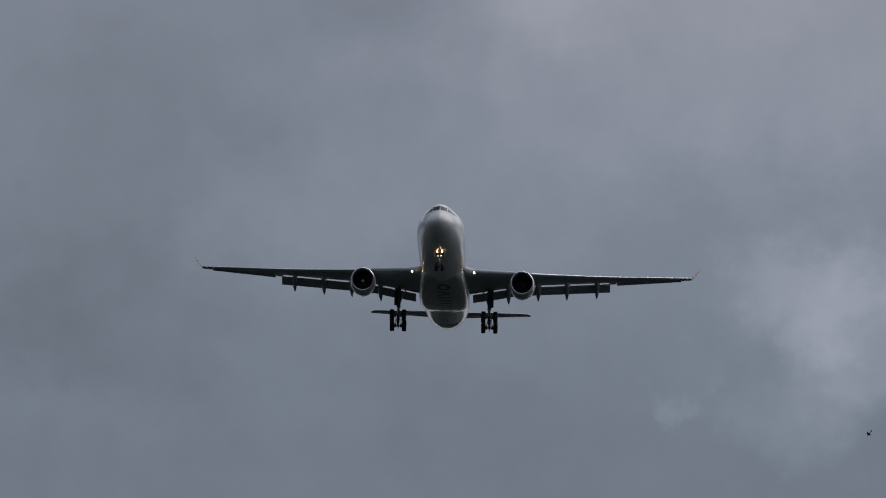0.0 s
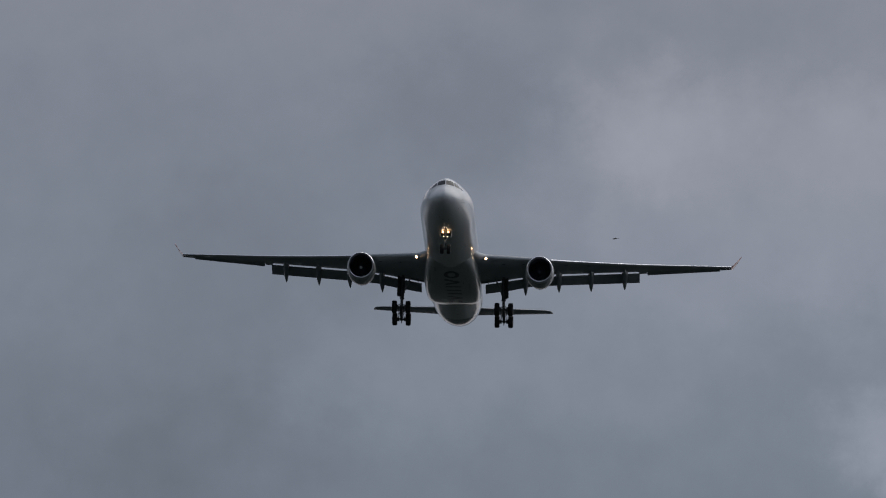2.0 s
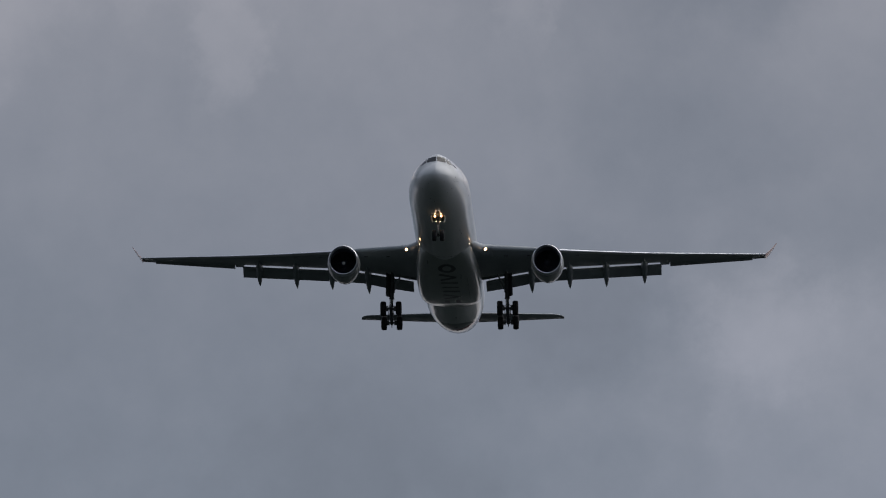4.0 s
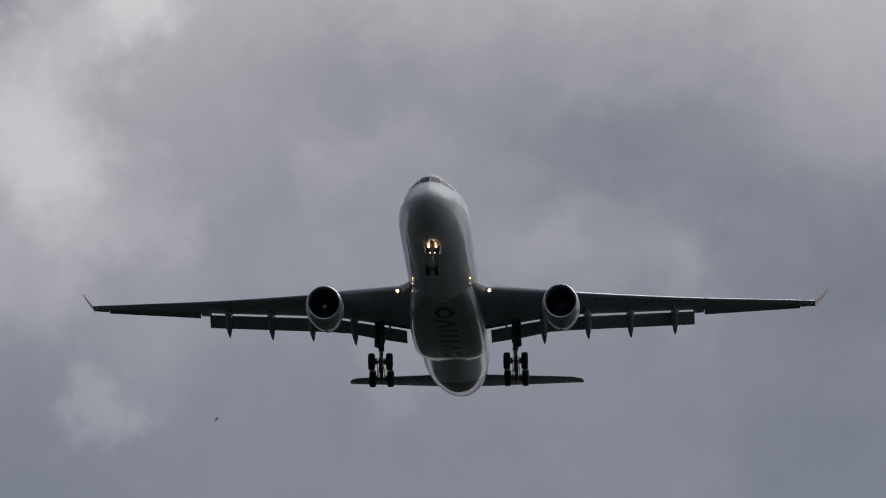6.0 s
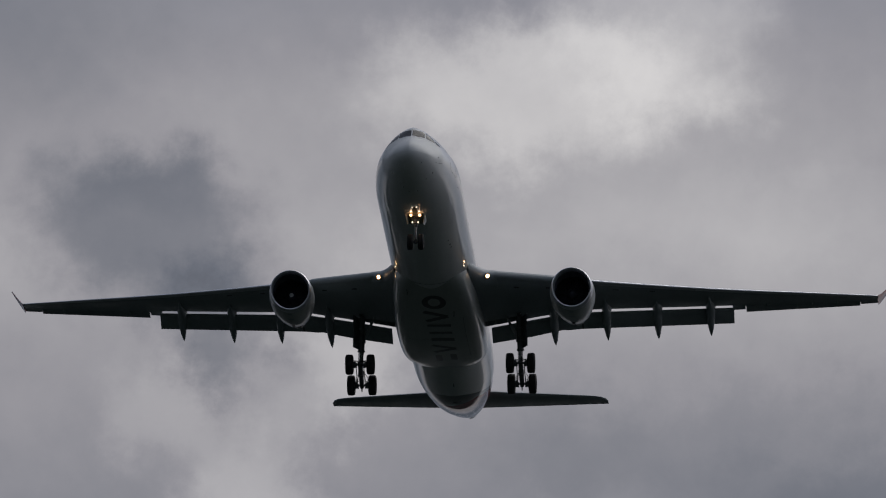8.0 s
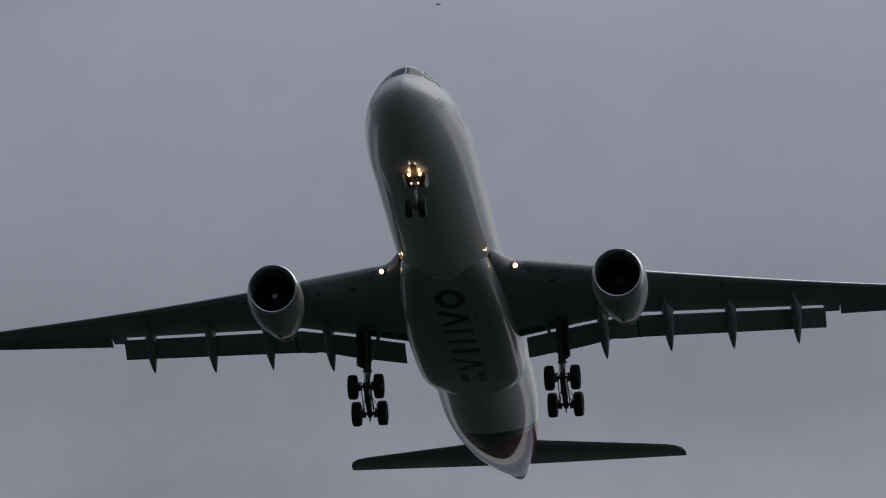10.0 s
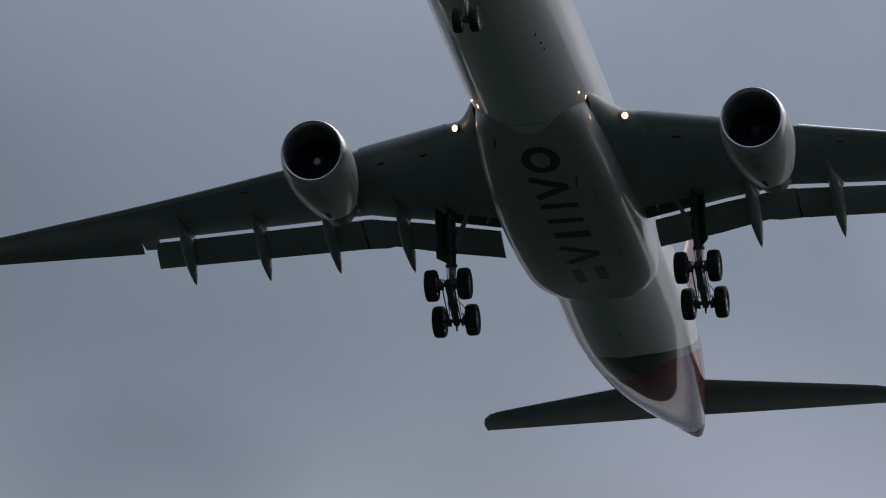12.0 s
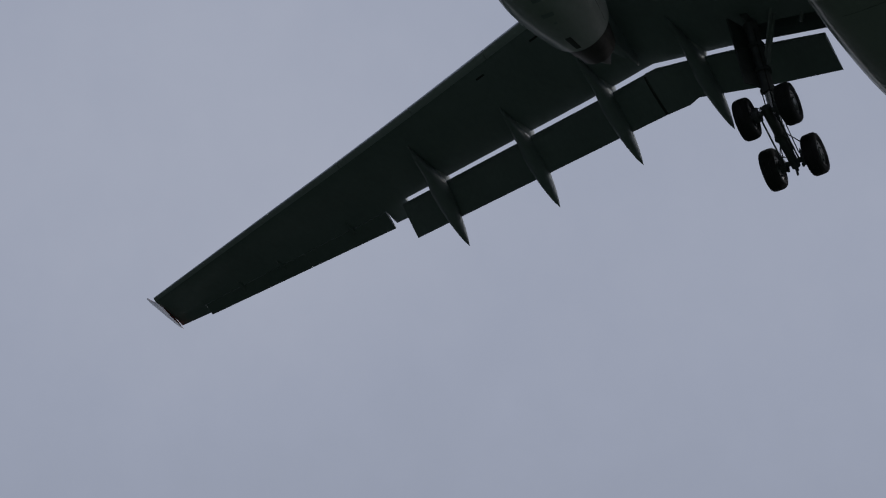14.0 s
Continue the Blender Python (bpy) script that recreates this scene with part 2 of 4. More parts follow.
HUB = material("wheel_hub_alloy", (0.30, 0.30, 0.31), 0.4, 0.7, 0.3, 5.0, 0.05)
FAN = material("dark_fan_titanium", (0.08, 0.082, 0.105), 0.4, 0.6, 0.2, 3.0)
SPINNER = material("pale_spinner_glint_and_piston", (0.62, 0.62, 0.61), 0.4, 0, 0.1, 3.0)
GLASS = material("dark_cockpit_glass", (0.012, 0.014, 0.018), 0.12, 0, 0.1, 2.0, 0, 0.0)
LAMP_WARM = lamp_material("lit_landing_lamp", (1.0, 0.62, 0.33), 14.0)
LAMP_RING = lamp_material("lamp_halo_glow", (1.0, 0.50, 0.20), 1.5)
LAMP_TAXI = lamp_material("lit_taxi_lamp", (1.0, 0.50, 0.22), 8.0)
LAMP_SMALL = lamp_material("lit_small_lamp", (1.0, 0.80, 0.60), 2.6)
NAV_RED = material("red_winglet_paint", (0.32, 0.03, 0.03), 0.3, 0, 0.1, 1.0, 0.02, 0.7)
GRASS = material("mown_grass", (0.033, 0.050, 0.036), 1.0, 0, 0.5, 0.05, 0.0, 0, 30.0)


def dim_far_ground(mat, colour, near, far):
    """Darkens the unseen grass between two distances, so less light bounces up from there."""
    t = mat.node_tree
    b = t.nodes["Principled BSDF"]
    b.inputs["Specular IOR Level"].default_value = 0.05
    grass = b.inputs["Base Color"].links[0].from_socket
    c = t.nodes.new("ShaderNodeTexCoord")
    length = t.nodes.new("ShaderNodeVectorMath")
    length.operation = "LENGTH"
    t.links.new(c.outputs["Object"], length.inputs[0])
    patch = t.nodes.new("ShaderNodeTexNoise")
    patch.inputs["Scale"].default_value, patch.inputs["Detail"].default_value = 0.01, 4
    t.links.new(c.outputs["Object"], patch.inputs["Vector"])
    ragged = t.nodes.new("ShaderNodeMath")
    ragged.operation = "MULTIPLY_ADD"
    t.links.new(patch.outputs[0], ragged.inputs[0])
    ragged.inputs[1].default_value = 300.0
    t.links.new(length.outputs["Value"], ragged.inputs[2])
    step = t.nodes.new("ShaderNodeMapRange")
    step.inputs["From Min"].default_value, step.inputs["From Max"].default_value = near + 150, far + 150
    t.links.new(ragged.outputs[0], step.inputs["Value"])
    mix = t.nodes.new("ShaderNodeMix")
    mix.data_type = "RGBA"
    t.links.new(step.outputs[0], mix.inputs[0])
    t.links.new(grass, mix.inputs[6])
    mix.inputs[7].default_value = (*colour, 1)
    t.links.new(mix.outputs[2], b.inputs["Base Color"])


# darker zone added out of view, dims the airliner's underside while it is far
dim_far_ground(GRASS, (0.0160, 0.0208, 0.0198), 330.0, 580.0)
GLASS.node_tree.nodes["Principled BSDF"].inputs["Specular IOR Level"].default_value = 0.25
FEATHER = material("dark_feathers", (0.03, 0.03, 0.032), 0.8, 0, 0.3, 20.0)


# ---- mesh tools ----
def part(name, bm, mat, parent=None, label="", smooth=True):
    """Links bm as one mesh object under parent."""
    bmesh.ops.remove_doubles(bm, verts=bm.verts, dist=0.0004)
    bmesh.ops.recalc_face_normals(bm, faces=bm.faces)
    me = bpy.data.meshes.new(name)
    bm.to_mesh(me)
    bm.free()
    for one in (mat if isinstance(mat, (list, tuple)) else [mat]):
        me.materials.append(one)
    for f in me.polygons:
        f.use_smooth = smooth
    if smooth:
        me.set_sharp_from_angle(angle=radians(38))
    ob = new(name, me)
    if parent:
        ob.parent = parent
    if label:
        tagged(ob, label)
    return ob


def loft(bm, rings, closed=True, caps=True, mat=0):
    rows = [[bm.verts.new(v) for v in ring] for ring in rings]
    n = len(rings[0])
    for a, b in zip(rows, rows[1:]):
        for k in range(n if closed else n - 1):
            q = (a[k], a[(k + 1) % n], b[(k + 1) % n], b[k])
            f = bm.faces.new(q)
            f.material_index = mat
    if caps:
        for row in (rows[0], rows[-1]):
            bm.faces.new(row).material_index = mat
    return rows


def lofted(rings, closed=True, caps=True):
    bm = bmesh.new()
    loft(bm, rings, closed, caps)
    return bm


def tube(bm, a, b, ra, rb=None, seg=14, mat=0):
    a, b = Vector(a), Vector(b)
    rb = ra if rb is None else rb
    q = (b - a).to_track_quat("Z", "Y")
    rings = []
    for p, r in ((a, ra), (b, rb)):
        rings.append([p + q @ Vector((r * math.cos(2 * math.pi * k / seg), r * math.sin(2 * math.pi * k / seg), 0)) for k in range(seg)])
    loft(bm, rings, mat=mat)


def tubes(*runs, seg=14):
    bm = bmesh.new()
    for a, b, r in runs:
        tube(bm, a, b, r, seg=seg)
    return bm


def slab(bm, corners, thick, mat=0):
    """A plate with the given corners, of some thickness along its normal."""
    c = [Vector(p) for p in corners]
    n = (c[1] - c[0]).cross(c[2] - c[0]).normalized() * thick / 2
    loft(bm, [[p - n for p in c], [p + n for p in c]], mat=mat)


def revolve(bm, profile, centre, seg=48, mat=0, caps=False, axis=(-1, 0, 0)):
    """profile: (distance along the axis, radius) pairs."""
    q = Vector(axis).to_track_quat("Z", "Y")
    rings = [[Vector(centre) + q @ Vector((r * math.cos(2 * math.pi * k / seg), r * math.sin(2 * math.pi * k / seg), d))
              for k in range(seg)] for d, r in profile]
    loft(bm, rings, caps=caps, mat=mat)


def spline(table, x):
    """Smooth reading of a table of rows (x falling, values...)."""
    k = 0
    while k < len(table) - 2 and x < table[k + 1][0]:
        k += 1
    rows = [table[min(max(k + j, 0), len(table) - 1)] for j in (-1, 0, 1, 2)]
    h = rows[2][0] - rows[1][0]
    s = min(max((x - rows[1][0]) / h, 0), 1)
    out = []
    for c in range(1, len(rows[1])):
        p0, p1, p2, p3 = (r[c] for r in rows)
        m1 = (p2 - p0) / (rows[2][0] - rows[0][0]) * h if rows[2][0] != rows[0][0] else 0
        m2 = (p3 - p1) / (rows[3][0] - rows[1][0]) * h if rows[3][0] != rows[1][0] else 0
        out.append((2 * s**3 - 3 * s**2 + 1) * p1 + (s**3 - 2 * s**2 + s) * m1 + (3 * s**2 - 2 * s**3) * p2 + (s**3 - s**2) * m2)
    return out


# ---- ground ----
def build_ground():
    bm = bmesh.new()
    rings = []
    for r in (0.5, 20, 60, 200, 600, 1800, 6000):
        rings.append([Vector((r * math.cos(2 * math.pi * k / 64), r * math.sin(2 * math.pi * k / 64), 0)) for k in range(64)])
    loft(bm, rings, caps=False)
    bm.faces.new([v for v in bm.verts][:64])
    tagged(part("ground", bm, GRASS), "wide mown grass field, darkened far off to dim the bounced light", "ground", kind="structure")


build_ground()


# ---- airliner: x forward from the nose tip at 0, y to its own left, z up from the cabin's axis ----
airliner = tagged(new("airliner"), "white twin-engine jet airliner, red tail, landing gear and flaps down", "airplane")

# x, crown, keel, half width
HULL = ((0.0, -0.70, -0.70, 0.0), (-0.12, -0.34, -1.06, 0.38), (-0.5, 0.08, -1.45, 0.85), (-1.0, 0.44, -1.76, 1.22),
        (-1.6, 0.78, -2.02, 1.49), (-2.1, 1.04, -2.19, 1.69), (-2.95, 1.90, -2.41, 1.97), (-3.8, 2.25, -2.55, 2.19),
        (-5.0, 2.50, -2.68, 2.43), (-6.5, 2.67, -2.77, 2.63), (-8.5, 2.79, -2.815, 2.79), (-10.5, 2.82, -2.82, 2.82),
        (-40.0, 2.82, -2.82, 2.82), (-44.0, 2.82, -2.84, 2.79), (-46.0, 2.82, -2.74, 2.68), (-48.0, 2.82, -2.48, 2.50), (-51.0, 2.82, -1.85, 2.22),
        (-54.0, 2.80, -1.02, 1.83), (-57.0, 2.74, -0.12, 1.36), (-60.0, 2.62, 0.87, 0.84), (-61.3, 2.54, 1.28, 0.60), (-62.0, 2.46, 1.50, 0.48), (-62.9, 2.26, 1.76, 0.25))


def nose_rise(x):
    """The forward cabin's slight upward bend."""
    return 0.12 * max(0, (x + 18) / 18) ** 1.3


def hull_point(x, angle, off=0.0):
    """A point of the cabin skin; angle 0 is its left side, 90 the crown, -90 the keel."""
    top, keel, half = spline(HULL, x)
    mid, tall = (top + keel) / 2 + nose_rise(x), (top - keel) / 2
    c, s = math.cos(radians(angle)), math.sin(radians(angle))
    if s > 0 and x > -8:
        # the cockpit's shoulders are drawn in
        power = 1 + 0.32 * min(1, (x + 8) / 4.5)
        c, s = math.copysign(abs(c) ** power, c), s ** power
    return Vector((x, (half + off) * c, mid + (tall + off) * s))


def skin_patch(x0, x1, a0, a1, nx=4, na=4, off=0.012, tilt=0.0):
    """A piece of skin lying just proud of the cabin; tilt slants its ends."""
    bm = bmesh.new()
    rows = [[hull_point(x0 + (x1 - x0) * i / nx + tilt * j / na, a0 + (a1 - a0) * j / na, off) for j in range(na + 1)] for i in range(nx + 1)]
    loft(bm, rows, closed=False, caps=False)
    return bm


def build_fuselage():
    stations = [0, -0.03, -0.08, -0.16, -0.28, -0.45, -0.7] + [-1.0 - 0.4 * k for k in range(20)] + [-9.5, -10.5] + \
               [-10.5 - 1.05 * k for k in range(1, 31)] + [-42.2 - 0.35 * k for k in range(55)]
    seg = 120
    bm = bmesh.new()
    stations = [x for x in stations if -61.3 < x < -0.01]

    def slanted(x, angle):
        """The paint's borders run slanting round the tail, so the rings there do too."""
        low, out = 2.82 * math.sin(radians(angle)), 2.82 * math.cos(radians(angle))
        border = -43.9 - 1.9 * min(max(0, low + 2.75), 2.6)
        lip = min(border - 1.0, -46.4 + 0.45 * out - 1.0 * min(max(0, low + 2.4), 3.5))
        marks = ((-39.0, -39.0), (-43.95, border), (-47.1, lip), (-61.1, -61.1), (-70.0, -70.0))
        if x > -39.0:
            return x
        for (a, p), (b, q) in zip(marks, marks[1:]):
            if x >= b - 1e-6:
                return p + (q - p) * (x - a) / (b - a)
    rings = [[hull_point(slanted(x, 360 * k / seg), 360 * k / seg) for k in range(seg)] for x in stations]
    loft(bm, rings)
    for k, f in enumerate(bm.faces):
        row = k // seg if k < (len(stations) - 1) * seg else 0 if k == (len(stations) - 1) * seg else len(stations) - 2
        f.material_index = 2 if stations[row] < -47.0 else 1 if stations[row] < -43.9 else 3 if stations[row] > -2.9 else 0
    body = part("fuselage", bm, [WHITE, BAND, RED, RADOME], airliner, "white fuselage, dark band and red rear end")
    # windscreen: three panes on each side, laid on the brow of the nose
    def brow(y, z):
        a, b = -0.6, -8.0
        for k in range(40):
            x = (a + b) / 2
            top, keel, half = spline(HULL, x)
            power = 1 + 0.32 * min(1, (x + 8) / 4.5)
            inside = min(1.0, abs(y) / half) ** (1 / power)
            crown = (top + keel) / 2 + nose_rise(x) + (top - keel) / 2 * math.sqrt(1 - inside ** 2) ** power
            if crown < z:
                a = x
            else:
                b = x
        return Vector((b, y, z)) + Vector((0.010, 0, 0.012))

    for s in (1, -1):
        for low_in, low_out, top_out, top_in in (((0.045, 1.21), (0.86, 1.16), (0.79, 1.73), (0.045, 1.78)),
                                                 ((0.95, 1.13), (1.50, 0.93), (1.34, 1.28), (0.88, 1.67)),
                                                 ((1.57, 0.91), (1.82, 0.85), (1.70, 1.05), (1.43, 1.24))):
            rows = []
            for u in range(7):
                p = Vector(low_in).lerp(Vector(low_out), u / 6)
                q = Vector(top_in).lerp(Vector(top_out), u / 6)
                row = [p.lerp(q, v / 5) for v in range(6)]
                rows.append([brow(r.x * s, r.y) for r in row])
            bm = bmesh.new()
            loft(bm, rows, closed=False, caps=False)
            part("cockpit_pane", bm, GLASS, body, "dark cockpit window pane")
    # seams, drain masts, vents, probes
    for x, a in ((-13.0, -52), (-13.9, -50.5), (-14.5, -49.5)):
        part("vent", skin_patch(x, x - 0.18, a, a - 1.8, 1, 2, 0.015), SEAM, body, "small dark vent in the white skin")
    for x, a in ((-0.7, -128), (-0.7, -42), (-1.8, -139), (-2.1, -54), (-2.1, -34), (-3.0, -79), (-3.0, -95), (-2.6, -106), (-7.6, -11), (-2.3, 8)):
        c = hull_point(x, a)
        out = (c - Vector((x, 0, 0))).normalized()
        bm = bmesh.new()
        tube(bm, c - out * 0.02, c + out * 0.06, 0.022, 0.015, 8)
        part("probe", bm, SEAM, body, "small dark air data probe")
    for x0, x1, a0, a1 in ((-4.8, -5.6, -5.6, -5.0), (-5.6, -6.5, -5.0, -4.4), (-6.5, -6.54, -5, 14), (-4.8, -4.84, -5.4, 14), (-1.9, -3.0, -9.0, -8.4)):
        part("door_seam", skin_patch(x0, x1, a0, a1, 4, 6, 0.006), SEAM, body, "thin dark door outline")
    part("exhaust_slot", skin_patch(-60.35, -60.75, -150, -105, 2, 8, 0.010, -0.15), SEAM, body, "dark slot before the tail cone")
    part("access_panel", skin_patch(-45.3, -45.6, -86, -92, 2, 3, 0.006), SEAM, body, "small dark access panel")
    bm = bmesh.new()
    slab(bm, [(-41.2, 0.2, -2.80), (-41.6, 0.2, -2.80), (-41.62, 0.2, -2.92), (-41.5, 0.2, -2.93)], 0.03)
    part("antenna", bm, SEAM, body, "small dark blade antenna")
    cone = lofted([[hull_point(x, 15 * k, off) for k in range(24)] for x, off in ((-61.18, -0.015), (-61.25, 0.01), (-61.6, 0.01), (-62.0, 0.0), (-62.5, 0.0), (-62.85, -0.02))])
    end = part("tail_cone", cone, CONE, body, "pale metal tail cone")
    bm = bmesh.new()
    revolve(bm, ((-0.3, 0.13), (0.0, 0.21), (0.10, 0.20), (0.11, 0.15), (-0.2, 0.12)), (-62.85, 0, 2.02), 24)
    part("exhaust_nozzle", bm, BURNT, end, "scorched auxiliary exhaust nozzle")
    return body


fuselage = build_fuselage()

# x, half width, keel, of the belly fairing
BELLY = ((-20.2, 1.90, -2.50), (-21.0, 2.35, -2.78), (-22.5, 2.60, -3.10), (-25.0, 2.82, -3.38), (-27.0, 2.92, -3.50), (-29.0, 3.00, -3.54), (-31.0, 3.03, -3.50),
         (-33.0, 3.03, -3.38), (-34.5, 3.00, -3.24), (-35.6, 2.95, -3.11), (-36.4, 2.84, -2.99), (-37.1, 2.62, -2.88), (-37.6, 2.30, -2.81), (-37.9, 1.90, -2.77))
BELLY_TOP, BELLY_POWER = -0.45, 5.4


def belly_z(x, y):
    half, keel = spline(BELLY, x)
    u = min(abs(y) / half, 0.999)
    return BELLY_TOP + (keel - BELLY_TOP) * (1 - u ** BELLY_POWER) ** (1 / BELLY_POWER)


def build_belly():
    rings = []
    for k in range(70):
        x = -20.2 - 17.7 * k / 69
        half, keel = spline(BELLY, x)
        ring = []
        for j in range(41):
            a = math.pi * j / 40
            c, s = math.cos(a), math.sin(a)
            ring.append(Vector((x, math.copysign(abs(c) ** (2 / BELLY_POWER), c) * half, BELLY_TOP + (keel - BELLY_TOP) * s ** (2 / BELLY_POWER))))
        ring += [Vector((x, -half * 0.7, 0.2)), Vector((x, half * 0.7, 0.2))]
        rings.append(ring)
    body = part("belly_fairing", lofted(rings), FAIRING, airliner, "white belly fairing with shade in its paint and six dark painted shapes")
    # seam where the fairing meets the cabin
    bm = bmesh.new()
    for a in range(-150, -30, 6):
        p, q = (hull_point(-20.25 - 0.9 * ((b + 90) / 60) ** 2, b, 0.006) for b in (a, a + 6))
        tube(bm, p, q, 0.010, seg=6)
    part("seam", bm, SEAM, body, "thin dark fairing seam")

    def strip(points, width):
        """A painted stroke of some width along points (x, y), laid on the fairing."""
        rows = []
        for k, p in enumerate(points):
            a, b = Vector(points[max(k - 1, 0)]), Vector(points[min(k + 1, len(points) - 1)])
            d = (b - a).normalized()
            n = Vector((-d.y, d.x)) * width / 2
            rows.append([Vector((p[0] + n.x * u, p[1] + n.y * u, belly_z(p[0] + n.x * u, p[1] + n.y * u) - 0.008)) for u in (-1, -0.5, 0, 0.5, 1)])
        return rows

    def line(a, b, n=8):
        return [(a[0] + (b[0] - a[0]) * k / n, a[1] + (b[1] - a[1]) * k / n) for k in range(n + 1)]

    ring = [(-23.0 + 0.79 * math.cos(2 * math.pi * k / 36), 0.10 + 0.62 * math.sin(2 * math.pi * k / 36)) for k in range(37)]
    shapes = [
        [(ring, 0.40)],
        [(line((-24.45, -0.7), (-25.25, 0.85)), 0.42), (line((-25.25, 0.85), (-26.05, -0.6)), 0.42)],
        [(line((-26.85, -0.6), (-26.85, 1.0)), 0.40), (line((-28.25, -0.55), (-28.25, 1.0)), 0.40)],
        [(line((-29.65, -0.5), (-29.65, 1.05)), 0.60)],
        [(line((-30.95, -0.55), (-31.8, 1.0)), 0.42), (line((-31.8, 1.0), (-32.7, -0.5)), 0.42)],
        [(line((-33.3, 0.72), (-35.0, 0.72)), 0.44), (line((-33.6, -0.30), (-35.3, -0.30)), 0.44)],
    ]
    for strokes in shapes:
        for points, width in strokes:
            bm = bmesh.new()
            loft(bm, strip(points, width), closed=False, caps=False)
            part("marking", bm, MARK, body, "dark charcoal painted shape")
    for a, b in (((-25.5, 1.9), (-34.0, 1.9)), ((-29.6, -2.0), (-29.6, 1.2)), ((-34.8, -1.9), (-34.8, 1.9))):
        bm = bmesh.new()
        loft(bm, strip(line(a, b, 14), 0.014), closed=False, caps=False)
        part("panel_seam", bm, SEAM, body, "thin dark panel seam")
    bm = bmesh.new()
    slab(bm, [(-21.3, -1.6, -2.8), (-21.7, -1.6, -2.8), (-21.7, -1.6, -3.08), (-21.6, -1.6, -3.08)], 0.04)
    part("antenna", bm, SEAM, body, "small dark blade antenna")
    bm = bmesh.new()
    slab(bm, [(-24.4, 1.35, -3.2), (-24.7, 1.35, -3.2), (-24.7, 1.35, -3.68), (-24.6, 1.35, -3.68)], 0.04)
    part("antenna", bm, SEAM, body, "small dark blade antenna")
    return body


belly = build_belly()


# ---- wings ----
def wing_edge(y):
    return -23.55 - 0.62 * (y - 4.16)


def wing_tail(y):
    return -38.35 - 0.307 * (y - 20.5) if y > 9.5 else -34.97


def wing_cut(y):
    return -32.20 - 0.413 * (y - 9.1) - 0.16 * min(1, (y - 9.1) / 2) if y > 9.1 else -32.1 - 0.06 * max(0, 6.6 - y) - 0.04 * max(0, y - 6.6)


def wing_height(y):
    return -1.07 + 0.1473 * (y - 3.65)


def reach(y):
    """How far ahead of the straight line the drooped nose stands, and how far below it."""
    u = min(max((y - 10.0) / 19.5, 0), 1)
    return 0.58 * u, -0.14 * min(max((y - 4.5) / 6, 0), 1) - 0.24 * math.sin(math.pi * min(u, 0.72) / 1.2) + 0.02 * u


def wing_skin(y, s, upper):
    """A point of the clean wing at span y and fraction s of its chord."""
    front, back = wing_edge(y) - 0.16, wing_tail(y)
    chord = front - back
    ratio = 0.135 - 0.035 * min(max((y - 3) / 26, 0), 1)
    thick = 5 * ratio * chord * (0.2969 * math.sqrt(s) - 0.126 * s - 0.3516 * s**2 + 0.2843 * s**3 - 0.1036 * s**4)
    outer = min(max((y - 8.0) / 3, 0), 1)
    crown = 0.98 - 0.24 * outer
    floor = 0.80 - outer * (0.10 + 0.18 * min(max((s - 0.45) / 0.25, 0), 1))
    ahead, droop_nose = reach(y)
    z = wing_height(y) - 0.03 * chord * s + (thick * crown if upper else -thick * floor) + droop_nose * max(0, 1 - s / 0.75) ** 1.5
    return Vector((front - chord * s + ahead * max(0, 1 - s / 0.6), y, z))


def fraction(y, x):
    front = wing_edge(y) - 0.16
    return (front - x) / (front - wing_tail(y))


def flip(v, side):
    return Vector((v[0], v[1] * side, v[2]))


def airfoil_ring(y, s0, s1, n=12):
    steps = [s0 + (s1 - s0) * (1 - math.cos(math.pi / 2 * k / n)) for k in range(n + 1)]
    up = [wing_skin(y, s, True) for s in reversed(steps)]
    low = [wing_skin(y, s, False) for s in (steps if s0 > 0 else steps[1:])]
    return up + low


